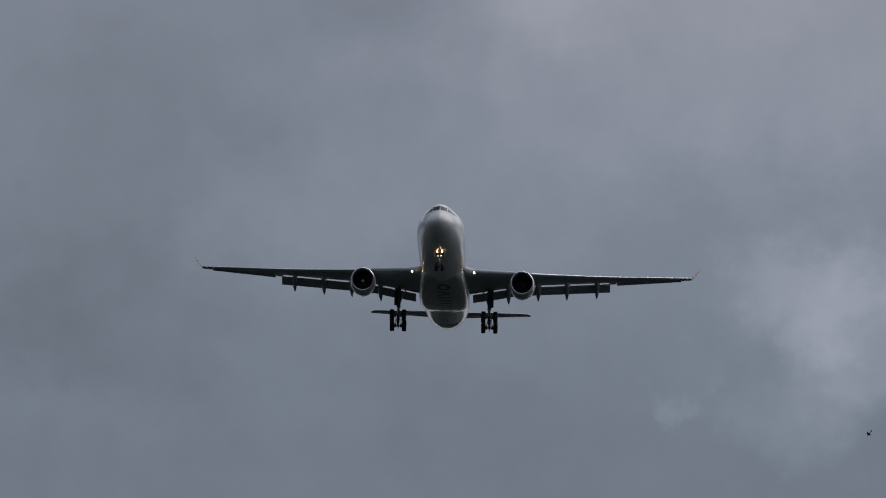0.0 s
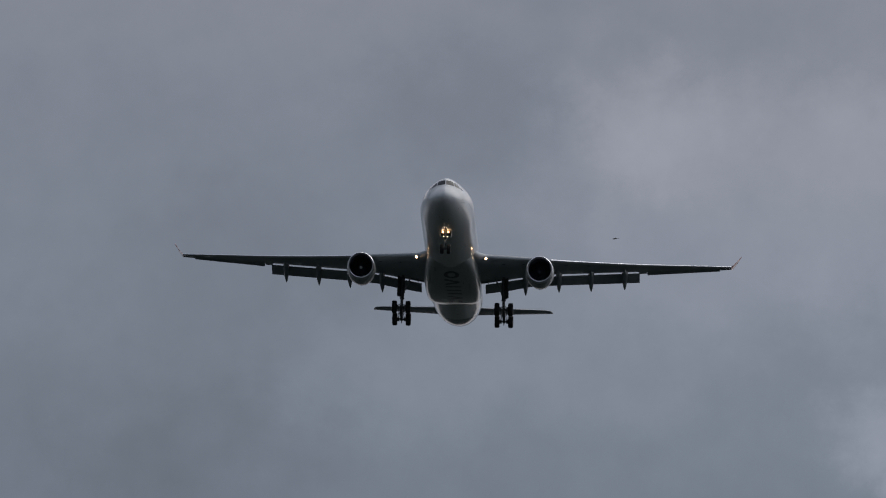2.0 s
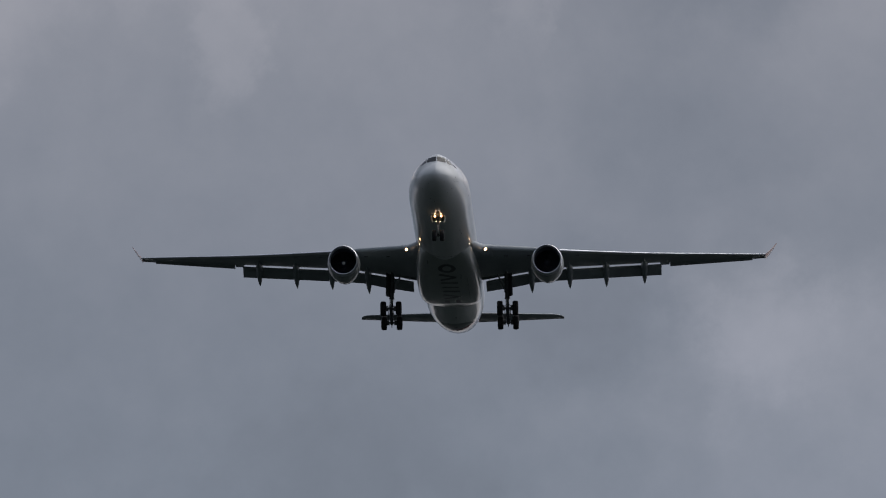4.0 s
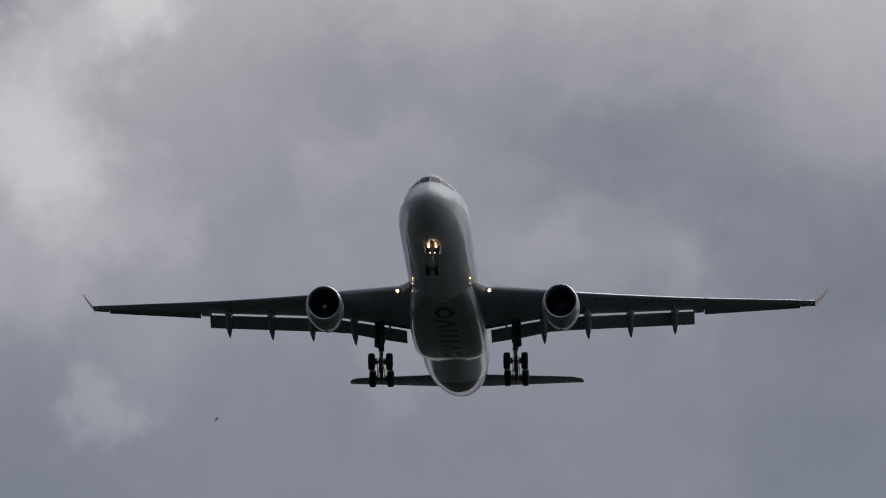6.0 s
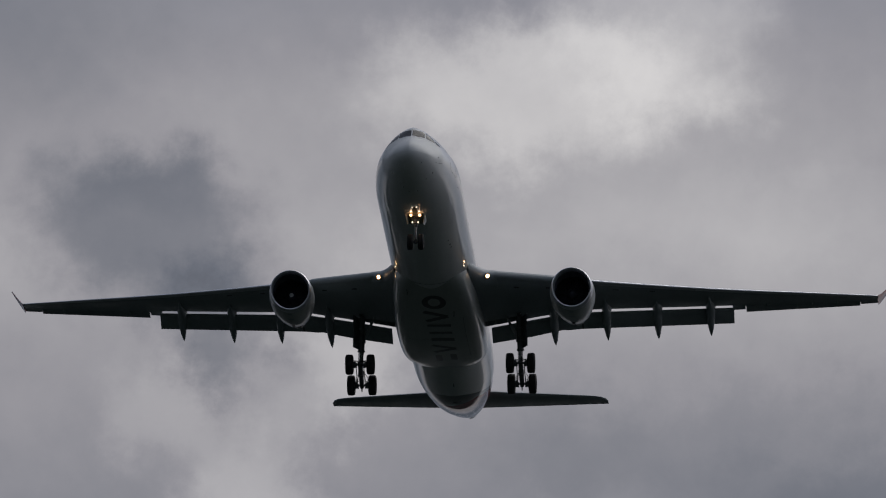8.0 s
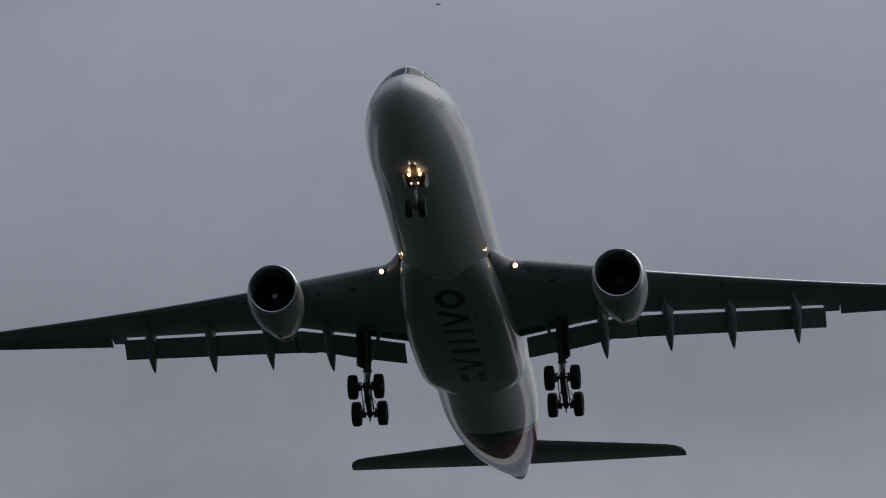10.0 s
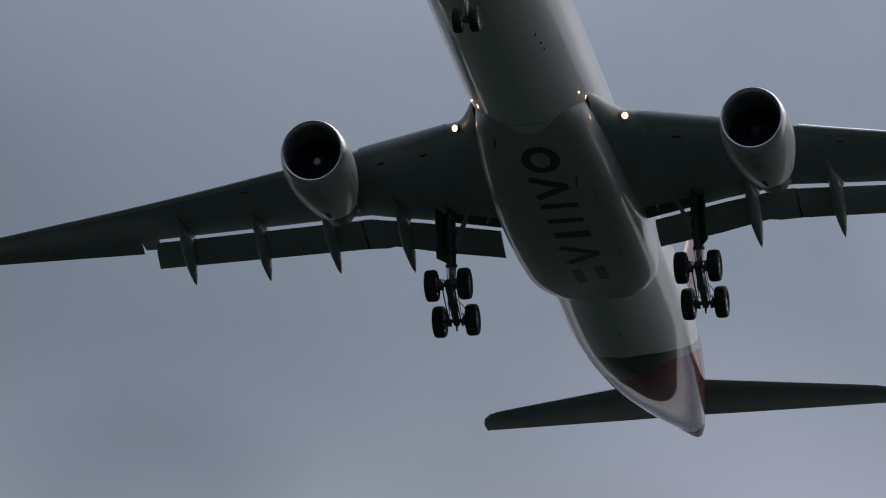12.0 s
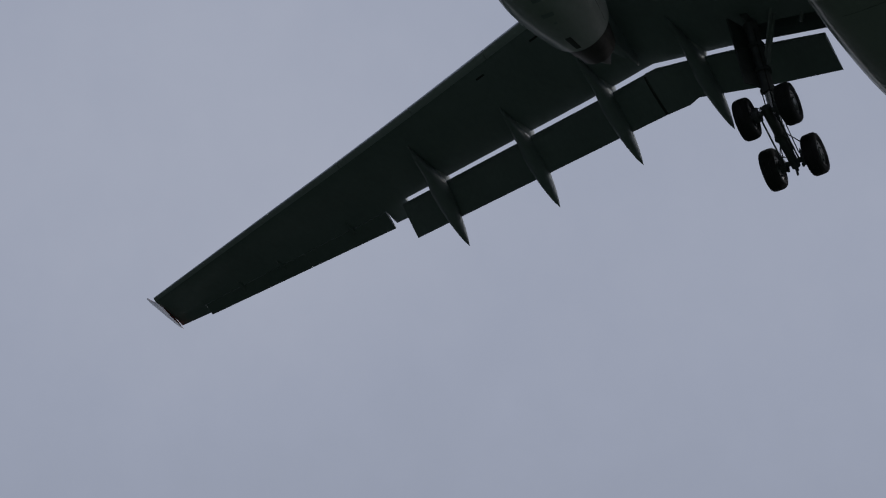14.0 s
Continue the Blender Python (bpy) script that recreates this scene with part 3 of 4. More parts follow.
def build_wing(side):
    name = "left" if side > 0 else "right"
    stations = [(y, fraction(y, wing_cut(y))) for y in (1.6, 2.6, 3.4, 4.1, 4.8, 5.6, 6.5, 7.5, 8.5, 9.1, 9.5, 11, 13, 15, 17, 18.5, 19.56)]
    stations += [(19.60, 0.93), (20.42, 0.93), (20.45, 0.74), (22, 0.74), (24, 0.74), (26, 0.74), (28.2, 0.74), (28.23, 1.0), (28.9, 1.0), (29.25, 1.0), (29.45, 1.0)]
    bm = bmesh.new()
    rings = [[flip(v, side) for v in airfoil_ring(y, 0, s)] for y, s in stations]
    n = len(rings[0])
    rows = [[bm.verts.new(v) for v in ring] for ring in rings]
    for a, b in zip(rows, rows[1:]):
        mid = abs(a[0].co.y + b[0].co.y) / 2
        for k in range(n):
            q = (a[k], a[(k + 1) % n], b[(k + 1) % n], b[k])
            cx = sum(v.co.x for v in q) / 4
            # the wheel bay is an opening in the lower skin
            if 2.8 < mid < 5.5 and k >= n // 2 and k < n - 1 and -32.2 < cx < -30.7:
                continue
            bm.faces.new(q)
    bm.faces.new(rows[0])
    bm.faces.new(rows[-1])
    wing = part("wing", bm, WING_GREY, airliner, "grey swept wing with slats and flaps extended")

    # slats: crescent noses ahead of the wing
    joints = (4.2, 8.5, 10.4, 13.8, 17.2, 20.6, 23.9, 27.0, 29.43)
    for a, b in zip(joints, joints[1:]):
        if a == 8.5:
            continue
        rings = []
        for k in range(5):
            y = a + 0.009 + (b - a - 0.018) * k / 4
            ahead, droop_nose = reach(y)
            x, z = wing_edge(y) + ahead, wing_height(y) + droop_nose
            outer = min(max((y - 8.0) / 3, 0), 1)
            deep = 0.10 * (x - wing_tail(y)) + 0.10
            h = (0.032 - 0.010 * outer) * (x - wing_tail(y)) + 0.06 - 0.02 * outer
            curve = [(-deep * (1 - math.cos(radians(a))) ** 1.0, h * 1.15 * math.sin(radians(a)) ** 0.9 - 0.02) for a in range(90, -1, -6)]
            belly_side = [(-0.42 * deep * (1 - math.cos(radians(a))), -h * 0.62 * math.sin(radians(a)) - 0.02) for a in range(12, 91, 6)]
            inner = [(-0.5 * deep, -h * 0.4), (-0.45 * deep, 0.0), (-0.7 * deep, h * 0.7)]
            chord = x - 0.16 - wing_tail(y)

            def clear(dx, dz, upper):
                """Keeps the slat's shell just outside the wing's nose."""
                if dx > -0.17:
                    return (dx, dz)
                skin = wing_skin(y, (-dx - 0.16) / (chord + ahead / 0.6), upper).z - z
                return (dx, max(dz, skin + 0.02) if upper else min(dz, skin - 0.022))
            curve = [clear(dx, dz, True) for dx, dz in curve]
            belly_side = [clear(dx, dz, False) for dx, dz in belly_side]
            outline = curve + belly_side + inner
            rings.append([flip((x + dx, y, z + dz), side) for dx, dz in outline])
        part("slat", lofted(rings), METAL if a > 9 else WING_GREY, wing, "bare metal leading edge slat" if a > 9 else "grey painted inboard slat")

    # flaps, lowered behind a slot
    for a, b in ((3.40, 9.50), (9.506, 19.68)):
        rings = []
        for k in range(15):
            y = a + (b - a) * k / 14
            cut = wing_cut(y)
            low = wing_skin(y, fraction(y, cut), False).z
            nose = Vector((cut - 0.05, y, low - (0.09 if y > 9.5 else 0.07)))
            if y > 8.6:
                back = Vector((-34.1 - 0.35 * (y - 9.46), y, wing_height(y) - 1.15 - 0.06 * max(0, 9.5 - y)))
            else:
                back = Vector((-33.50 - 0.05 * (6.5 - y), y, wing_height(y) - 1.38 + 0.05 * max(0, y - 6.0)))
            d = back - nose
            up = Vector((-d.z, 0, d.x)).normalized()
            if up.z < 0:
                up.negate()
            t = 0.15 * d.length
            outline = ((0.0, -0.5), (0.03, -0.1), (0.12, 0.0), (0.35, 0.02), (0.7, -0.05), (1.0, -0.02), (1.0, -0.06), (0.7, -0.55), (0.35, -0.95), (0.12, -0.98), (0.03, -0.8))
            rings.append([flip(nose + d * u + up * t * w, side) for u, w in outline])
        flap = part("flap", lofted(rings), FLAP_GREY, wing, "grey trailing edge flap lowered for landing")
        if a < 5:
            # dark seam strip along the joint of the two flaps
            low = [rings[-1][k] for k in (10, 9, 8, 7, 6)]
            bm = bmesh.new()
            loft(bm, [[v + Vector((0, w * side, -0.006)) for v in low] for w in (-0.07, 0.0, 0.07)], closed=False, caps=False)
            part("joint_strip", bm, SEAM, flap, "dark seam strip at the flap joint")

    # drooped ailerons
    for a, b in ((20.48, 23.945), (23.955, 28.19)):
        rings = []
        for k in range(4):
            y = a + (b - a) * k / 3
            hinge, top = wing_skin(y, 0.75, False), wing_skin(y, 0.75, True)
            inboard = (28.2 - y) / 7.7
            back = wing_skin(y, 1.0, False) + Vector((0.04 + 0.28 * inboard, 0, -0.13 - 0.07 * inboard))
            rings.append([flip(v, side) for v in (top, (top + back) / 2 + Vector((0, 0, 0.05)), back + Vector((0, 0, 0.02)), back, (hinge + back) / 2, hinge)])
        part("aileron", lofted(rings), FLAP_GREY, wing, "grey drooped aileron")

    # slim fairings over the aileron actuators
    for y in (21.9, 24.9, 26.6):
        bm = bmesh.new()
        rows = []
        for k in range(9):
            u = k / 8
            c = wing_skin(y, 0.60 + 0.30 * u, False)
            r = 0.085 * math.sin(math.pi * min(max(u, 0.02), 0.98)) ** 0.7
            rows.append([flip(c + Vector((0, r * math.cos(math.pi * j / 8), 0.01 - 1.2 * r * math.sin(math.pi * j / 8))), side) for j in range(9)])
        loft(bm, rows)
        part("actuator_fairing", bm, FLAP_GREY, wing, "slim grey actuator fairing")

    # small ports behind the leading edge
    for y in (5.3, 7.4, 11.8, 14.2):
        bm = bmesh.new()
        rows = [[flip(wing_skin(y + 0.35 * v, 0.09 + 0.014 * u, False) + Vector((0, 0, -0.006)), side) for u in (0, 0.5, 1)] for v in (0, 0.5, 1)]
        loft(bm, rows, closed=False, caps=False)
        part("wing_port", bm, SEAM, wing, "small dark port in the lower skin")

    # canted winglet
    rings = []
    for k in range(8):
        u = k / 7
        y = 29.42 + 1.03 * u
        z = 2.62 - 0.10 * (1 - u) + 1.46 * u ** 1.12
        front, back = -39.05 - 1.8 * u ** 0.9, -41.10 - 0.26 * u
        t = 0.085 * (1 - 0.6 * u)
        lean = 0.9 * min(1, u * 2)
        outline = ((0, 0), (0.12, 1), (0.45, 1.1), (1, 0.05), (1, -0.05), (0.45, -1.1), (0.12, -1))
        rings.append([flip((front + (back - front) * f, y - t * g * lean, z + t * g * (1.1 - lean)), side) for f, g in outline])
    part("winglet", lofted(rings), NAV_RED, wing, "dark red canted winglet")

    # canoe fairings over the flap tracks
    for tip in ((-37.96, 18.10, -0.66), (-37.02, 14.54, -1.17), (-35.81, 11.15, -1.65), (-34.82, 7.64, -2.32)):
        y = tip[1]
        long = 5.4 if y < 12 else 4.6
        rings = []
        for k in range(19):
            u = k / 18
            x = tip[0] + long * (1 - u)
            s = min(fraction(y, x), fraction(y, wing_cut(y)))
            under = wing_skin(y, max(s, 0.05), False).z
            bow = under - 0.20 * math.sin(math.pi * min(u / 0.6, 1) / 2)
            drop = max(0, (u - 0.42) / 0.58)
            z = bow * (1 - drop ** 1.15) + tip[2] * drop ** 1.15
            r = (math.sin(math.pi * min(u, 0.999) ** 1.15) ** 0.75) * (0.78 + 0.36 * min(1, max(0, (u - 0.35) / 0.2))) if 0 < u < 1 else 0.02
            r = max(r, 0.03)
            rings.append([flip((x, y + 0.265 * r * math.cos(2 * math.pi * j / 16), z + (0.42 if math.sin(2 * math.pi * j / 16) < 0 else 0.34) * r * math.sin(2 * math.pi * j / 16)), side) for j in range(16)])
        canoe = part("flap_track_fairing", lofted(rings), WING_GREY, wing, "grey canoe-shaped flap track fairing")
        # the fixed front shell ends in a pale lip at the slot
        cut = wing_cut(y)
        low = wing_skin(y, fraction(y, cut), False).z
        bm = bmesh.new()
        shell = []
        for dx, r in ((1.3, 0.10), (0.7, 0.24), (0.2, 0.33), (0.0, 0.35), (-0.10, 0.33)):
            shell.append([flip((cut + dx, y + r * math.cos(math.pi * j / 10), low + 0.03 - 1.15 * r * math.sin(math.pi * j / 10)), side) for j in range(11)])
        loft(bm, shell)
        part("front_shell", bm, NACELLE, canoe, "pale fixed shell of the fairing")

    # fillet sweeping forward from the leading edge to the cabin
    rings = []
    for k in range(11):
        y = 4.25 - 1.75 * k / 10
        front = wing_edge(y) - 0.17 + 1.3 * max(0, (3.6 - y) / 0.85) ** 1.4
        back = wing_edge(y) - 1.5
        up, low = (wing_skin(y, fraction(y, back), u).z for u in (True, False))
        mid, tall = (up + low) / 2, (up - low) / 2 + 0.02
        outline = []
        for a in range(90, -91, -10):
            d = math.sin(radians(abs(a)))
            u = 1 - math.cos(radians(a))
            outline.append(flip((front + (back - front) * u, y, mid + tall * math.copysign(d, a)), side))
        rings.append(outline)
    part("root_fillet", lofted(rings), WING_GREY, wing, "grey root fillet of the leading edge")

    # landing lamp in the root of the leading edge
    where, axis = flip((-23.24, 3.66, -1.24), side), (1, 0.45 * side, -0.45)
    bm = bmesh.new()
    revolve(bm, ((0.05, 0.005), (0.048, 0.06), (0.038, 0.115)), where, 20, axis=axis)
    lamp = part("landing_light", bm, LAMP_WARM, wing, "lit warm landing light")
    # the lamp's warm halo, made as a dimly glowing ring round the core
    bm = bmesh.new()
    revolve(bm, ((0.036, 0.117), (0.012, 0.165)), where, 20, axis=axis)
    part("halo_ring", bm, LAMP_RING, lamp, "warm glowing ring for the lamp's halo")
    bm = bmesh.new()
    revolve(bm, ((0.015, 0.155), (0.05, 0.165), (0.05, 0.18), (-0.05, 0.19), (-0.30, 0.18), (-0.32, 0.02)), where, 20, axis=axis)
    part("lamp_housing", bm, GEAR, lamp, "dark lamp housing")
    return wing


for side in (1, -1):
    build_wing(side)


# ---- engines ----
def droop(bm, hub):
    """Tilts the inlet's face a little to the ground."""
    for v in bm.verts:
        d = max(0, min(1, (v.co.x - hub.x + 2.2) / 2.2))
        v.co.x += 0.17 * d * (v.co.z - hub.z)
    return bm


def build_engine(side):
    hub = Vector((-21.22, 9.43 * side, -2.78))
    bm = bmesh.new()
    revolve(bm, ((0.12, 1.36), (0.5, 1.44), (1.1, 1.50), (1.9, 1.50), (2.7, 1.43), (3.6, 1.29), (4.35, 1.13), (4.68, 1.05), (4.68, 1.02), (4.4, 1.05), (3.7, 1.10)), hub, 56)
    nacelle = part("engine_nacelle", droop(bm, hub), NACELLE, airliner, "pale turbofan nacelle hung under the wing")
    bm = bmesh.new()
    revolve(bm, ((0.42, 1.425), (0.2, 1.395), (0.07, 1.35), (0.0, 1.295), (0.03, 1.24), (0.14, 1.195), (0.35, 1.17)), hub, 56)
    part("inlet_lip", droop(bm, hub), METAL, nacelle, "polished metal inlet lip")
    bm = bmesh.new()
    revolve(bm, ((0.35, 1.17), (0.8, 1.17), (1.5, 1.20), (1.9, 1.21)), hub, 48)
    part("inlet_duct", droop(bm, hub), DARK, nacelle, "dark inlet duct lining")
    bm = bmesh.new()
    revolve(bm, ((1.62, 0.02), (1.62, 1.21)), hub, 48)
    fan = part("fan", bm, FAN, nacelle, "dark fan disc")
    bm = bmesh.new()
    slab(bm, [(-1.30, 0.36, 0), (-1.34, 1.19, 0), (-1.58, 1.17, 0.18), (-1.58, 0.35, 0.06)], 0.02)
    blade = part("fan_blade", bm, FAN, nacelle)
    blade.matrix_basis = Matrix.Translation(hub)
    for k in range(1, 34):
        twin = new("fan_blade", blade.data)
        twin.parent = nacelle
        twin.matrix_basis = Matrix.Translation(hub) @ turn("X", 360 * k / 34)
    bm = bmesh.new()
    revolve(bm, ((1.02, 0.005), (1.05, 0.09), (1.14, 0.19), (1.3, 0.32), (1.5, 0.40)), hub, 28)
    part("spinner", bm, FAN, nacelle, "dark fan spinner")
    # light on the right engine's spinner, laid on as a pale cap
    if side < 0:
        bm = bmesh.new()
        revolve(bm, ((1.005, 0.005), (1.04, 0.09), (1.09, 0.15)), hub, 28)
        part("spinner_glint", bm, SPINNER, nacelle, "pale cap for the light caught on the spinner")
    bm = bmesh.new()
    revolve(bm, ((3.7, 0.95), (4.7, 0.88), (5.5, 0.78), (6.2, 0.64), (6.2, 0.60), (5.6, 0.64)), hub, 40)
    revolve(bm, ((5.6, 0.42), (6.2, 0.38), (6.9, 0.20), (7.3, 0.03)), hub, 32)
    revolve(bm, ((4.2, 0.9), (4.2, 1.12)), hub, 40)
    part("core_nozzle", bm, BURNT, nacelle, "scorched core exhaust nozzle")
    bm = bmesh.new()
    y = 9.43 * side
    rings = []
    for x, low, high, half in ((-22.6, -1.40, -1.25, 0.04), (-23.6, -1.6, -1.00, 0.18), (-25.2, -1.9, -0.50, 0.24), (-27.0, -2.2, -0.30, 0.25), (-28.6, -2.05, -0.4, 0.22), (-30.4, -1.40, -0.6, 0.12), (-31.6, -1.0, -0.7, 0.03)):
        rings.append([Vector((x, y + half * u, z)) for u, z in ((-1, low + 0.08), (-1, high), (1, high), (1, low + 0.08), (0.4, low), (-0.4, low))])
    loft(bm, rings)
    part("pylon", bm, WING_GREY, nacelle, "grey engine pylon")
    outer = ((0.12, 1.36), (0.5, 1.44), (1.1, 1.50), (1.9, 1.50), (2.7, 1.43), (3.6, 1.29), (4.35, 1.13), (4.68, 1.05))

    def cowl_patch(d0, d1, a0, a1):
        """A small piece lying on the cowl; angle -90 is its underside."""
        bm = bmesh.new()
        rows = []
        for i in range(4):
            d = d0 + (d1 - d0) * i / 3
            k = max(n for n in range(len(outer) - 1) if outer[n][0] <= d)
            r = outer[k][1] + (outer[k + 1][1] - outer[k][1]) * (d - outer[k][0]) / (outer[k + 1][0] - outer[k][0]) + 0.010
            rows.append([hub + Vector((-d, r * math.cos(radians(a)), r * math.sin(radians(a)))) for a in (a0, (a0 + a1) / 2, a1)])
        loft(bm, rows, closed=False, caps=False)
        return droop(bm, hub)

    part("drain_vent", cowl_patch(3.45, 4.45, -97, -88), SEAM, nacelle, "dark drain vent under the cowl")
    for d0, d1, a0, a1 in ((0.62, 0.80, -98, -86), (1.55, 1.80, -99, -84), (2.25, 2.36, -92, -88)):
        part("access_panel", cowl_patch(d0, d1, a0, a1), WING_GREY, nacelle, "dull grey access panel")
    for a in (-30, -150):
        part("cowl_seam", cowl_patch(1.0, 4.3, a, a + 0.7), SEAM, nacelle, "thin dark cowl seam")
    a = -90 + 72 * (1 if side < 0 else -1)
    for d, wide in ((1.55, 3), (1.95, 5)):
        part("warning_mark", cowl_patch(d, d + 0.16, a, a + wide), RED, nacelle, "small dark red warning mark")


for side in (1, -1):
    build_engine(side)


# ---- tail ----
def build_stabilizer(side):
    rings = []
    for y, front, back in ((0.4, -55.7, -60.35), (2.6, -56.82, -60.88), (5.0, -58.05, -61.42), (7.5, -59.32, -61.98), (8.8, -60.0, -62.27), (9.3, -60.42, -62.39), (9.62, -60.95, -62.46), (9.76, -61.6, -62.50)):
        z = 2.67 - 0.1 * (9.77 - y)
        chord = front - back
        t = 0.05 * chord
        outline = ((0, 0), (0.03, 0.45), (0.12, 0.85), (0.35, 1.0), (0.7, 0.55), (1, 0.04), (1, -0.04), (0.7, -0.55), (0.35, -1.0), (0.12, -0.85), (0.03, -0.45))
        rings.append([flip((front - chord * f, y, z - 0.25 * (1 - f) * chord / 4 + t * g), side) for f, g in outline])
    ob = part("tailplane", lofted(rings), WING_GREY, airliner, "grey horizontal tailplane")
    return ob


for side in (1, -1):
    build_stabilizer(side)


def build_fin():
    rings = []
    for z, front, back in ((1.8, -51.2, -60.4), (2.9, -52.6, -60.6), (4.0, -53.9, -60.9), (6.5, -56.2, -61.6), (9.0, -58.5, -62.3), (10.9, -60.2, -62.9), (11.3, -60.9, -63.0), (11.4, -61.6, -63.0)):
        chord = front - back
        t = 0.05 * chord
        outline = ((0, 0), (0.04, 0.5), (0.15, 0.9), (0.4, 1.0), (0.7, 0.6), (1, 0.05), (1, -0.05), (0.7, -0.6), (0.4, -1.0), (0.15, -0.9), (0.04, -0.5))
        rings.append([Vector((front - chord * f, t * g, z)) for f, g in outline])
    part("tail_fin", lofted(rings), RED, airliner, "red vertical tail fin")


build_fin()


# ---- landing gear ----
def tyre(bm, centre, radius, half, seg=40):
    prof = ((-half * 0.72, radius * 0.56), (-half * 0.95, radius * 0.68), (-half, radius * 0.80), (-half * 0.93, radius * 0.91), (-half * 0.72, radius * 0.975), (-half * 0.4, radius), (-half * 0.37, radius * 0.985),
            (-half * 0.30, radius * 0.985), (-half * 0.27, radius), (half * 0.27, radius), (half * 0.30, radius * 0.985), (half * 0.37, radius * 0.985), (half * 0.4, radius), (half * 0.72, radius * 0.975), (half * 0.93, radius * 0.91), (half, radius * 0.80),
            (half * 0.95, radius * 0.68), (half * 0.72, radius * 0.56))
    revolve(bm, prof, centre, seg, axis=(0, 1, 0))


def wheel(centre, radius, half):
    bm = bmesh.new()
    tyre(bm, centre, radius, half)
    ob = part("wheel", bm, RUBBER, airliner, "black landing gear tyre")
    bm = bmesh.new()
    for s in (1, -1):
        revolve(bm, ((s * half * 0.74, radius * 0.57), (s * half * 0.62, radius * 0.50), (s * half * 0.45, radius * 0.40), (s * half * 0.5, radius * 0.22), (s * half * 0.8, radius * 0.18), (s * half * 0.82, 0.005)), centre, 24, axis=(0, 1, 0))
        for k in range(9):
            a = 2 * math.pi * k / 9
            p = Vector(centre) + Vector((radius * 0.46 * math.cos(a), s * half * 0.55, radius * 0.46 * math.sin(a)))
            tube(bm, p, p + Vector((0, s * 0.05, 0)), 0.03, seg=6)
    part("hub", bm, HUB, ob, "grey alloy wheel hub")


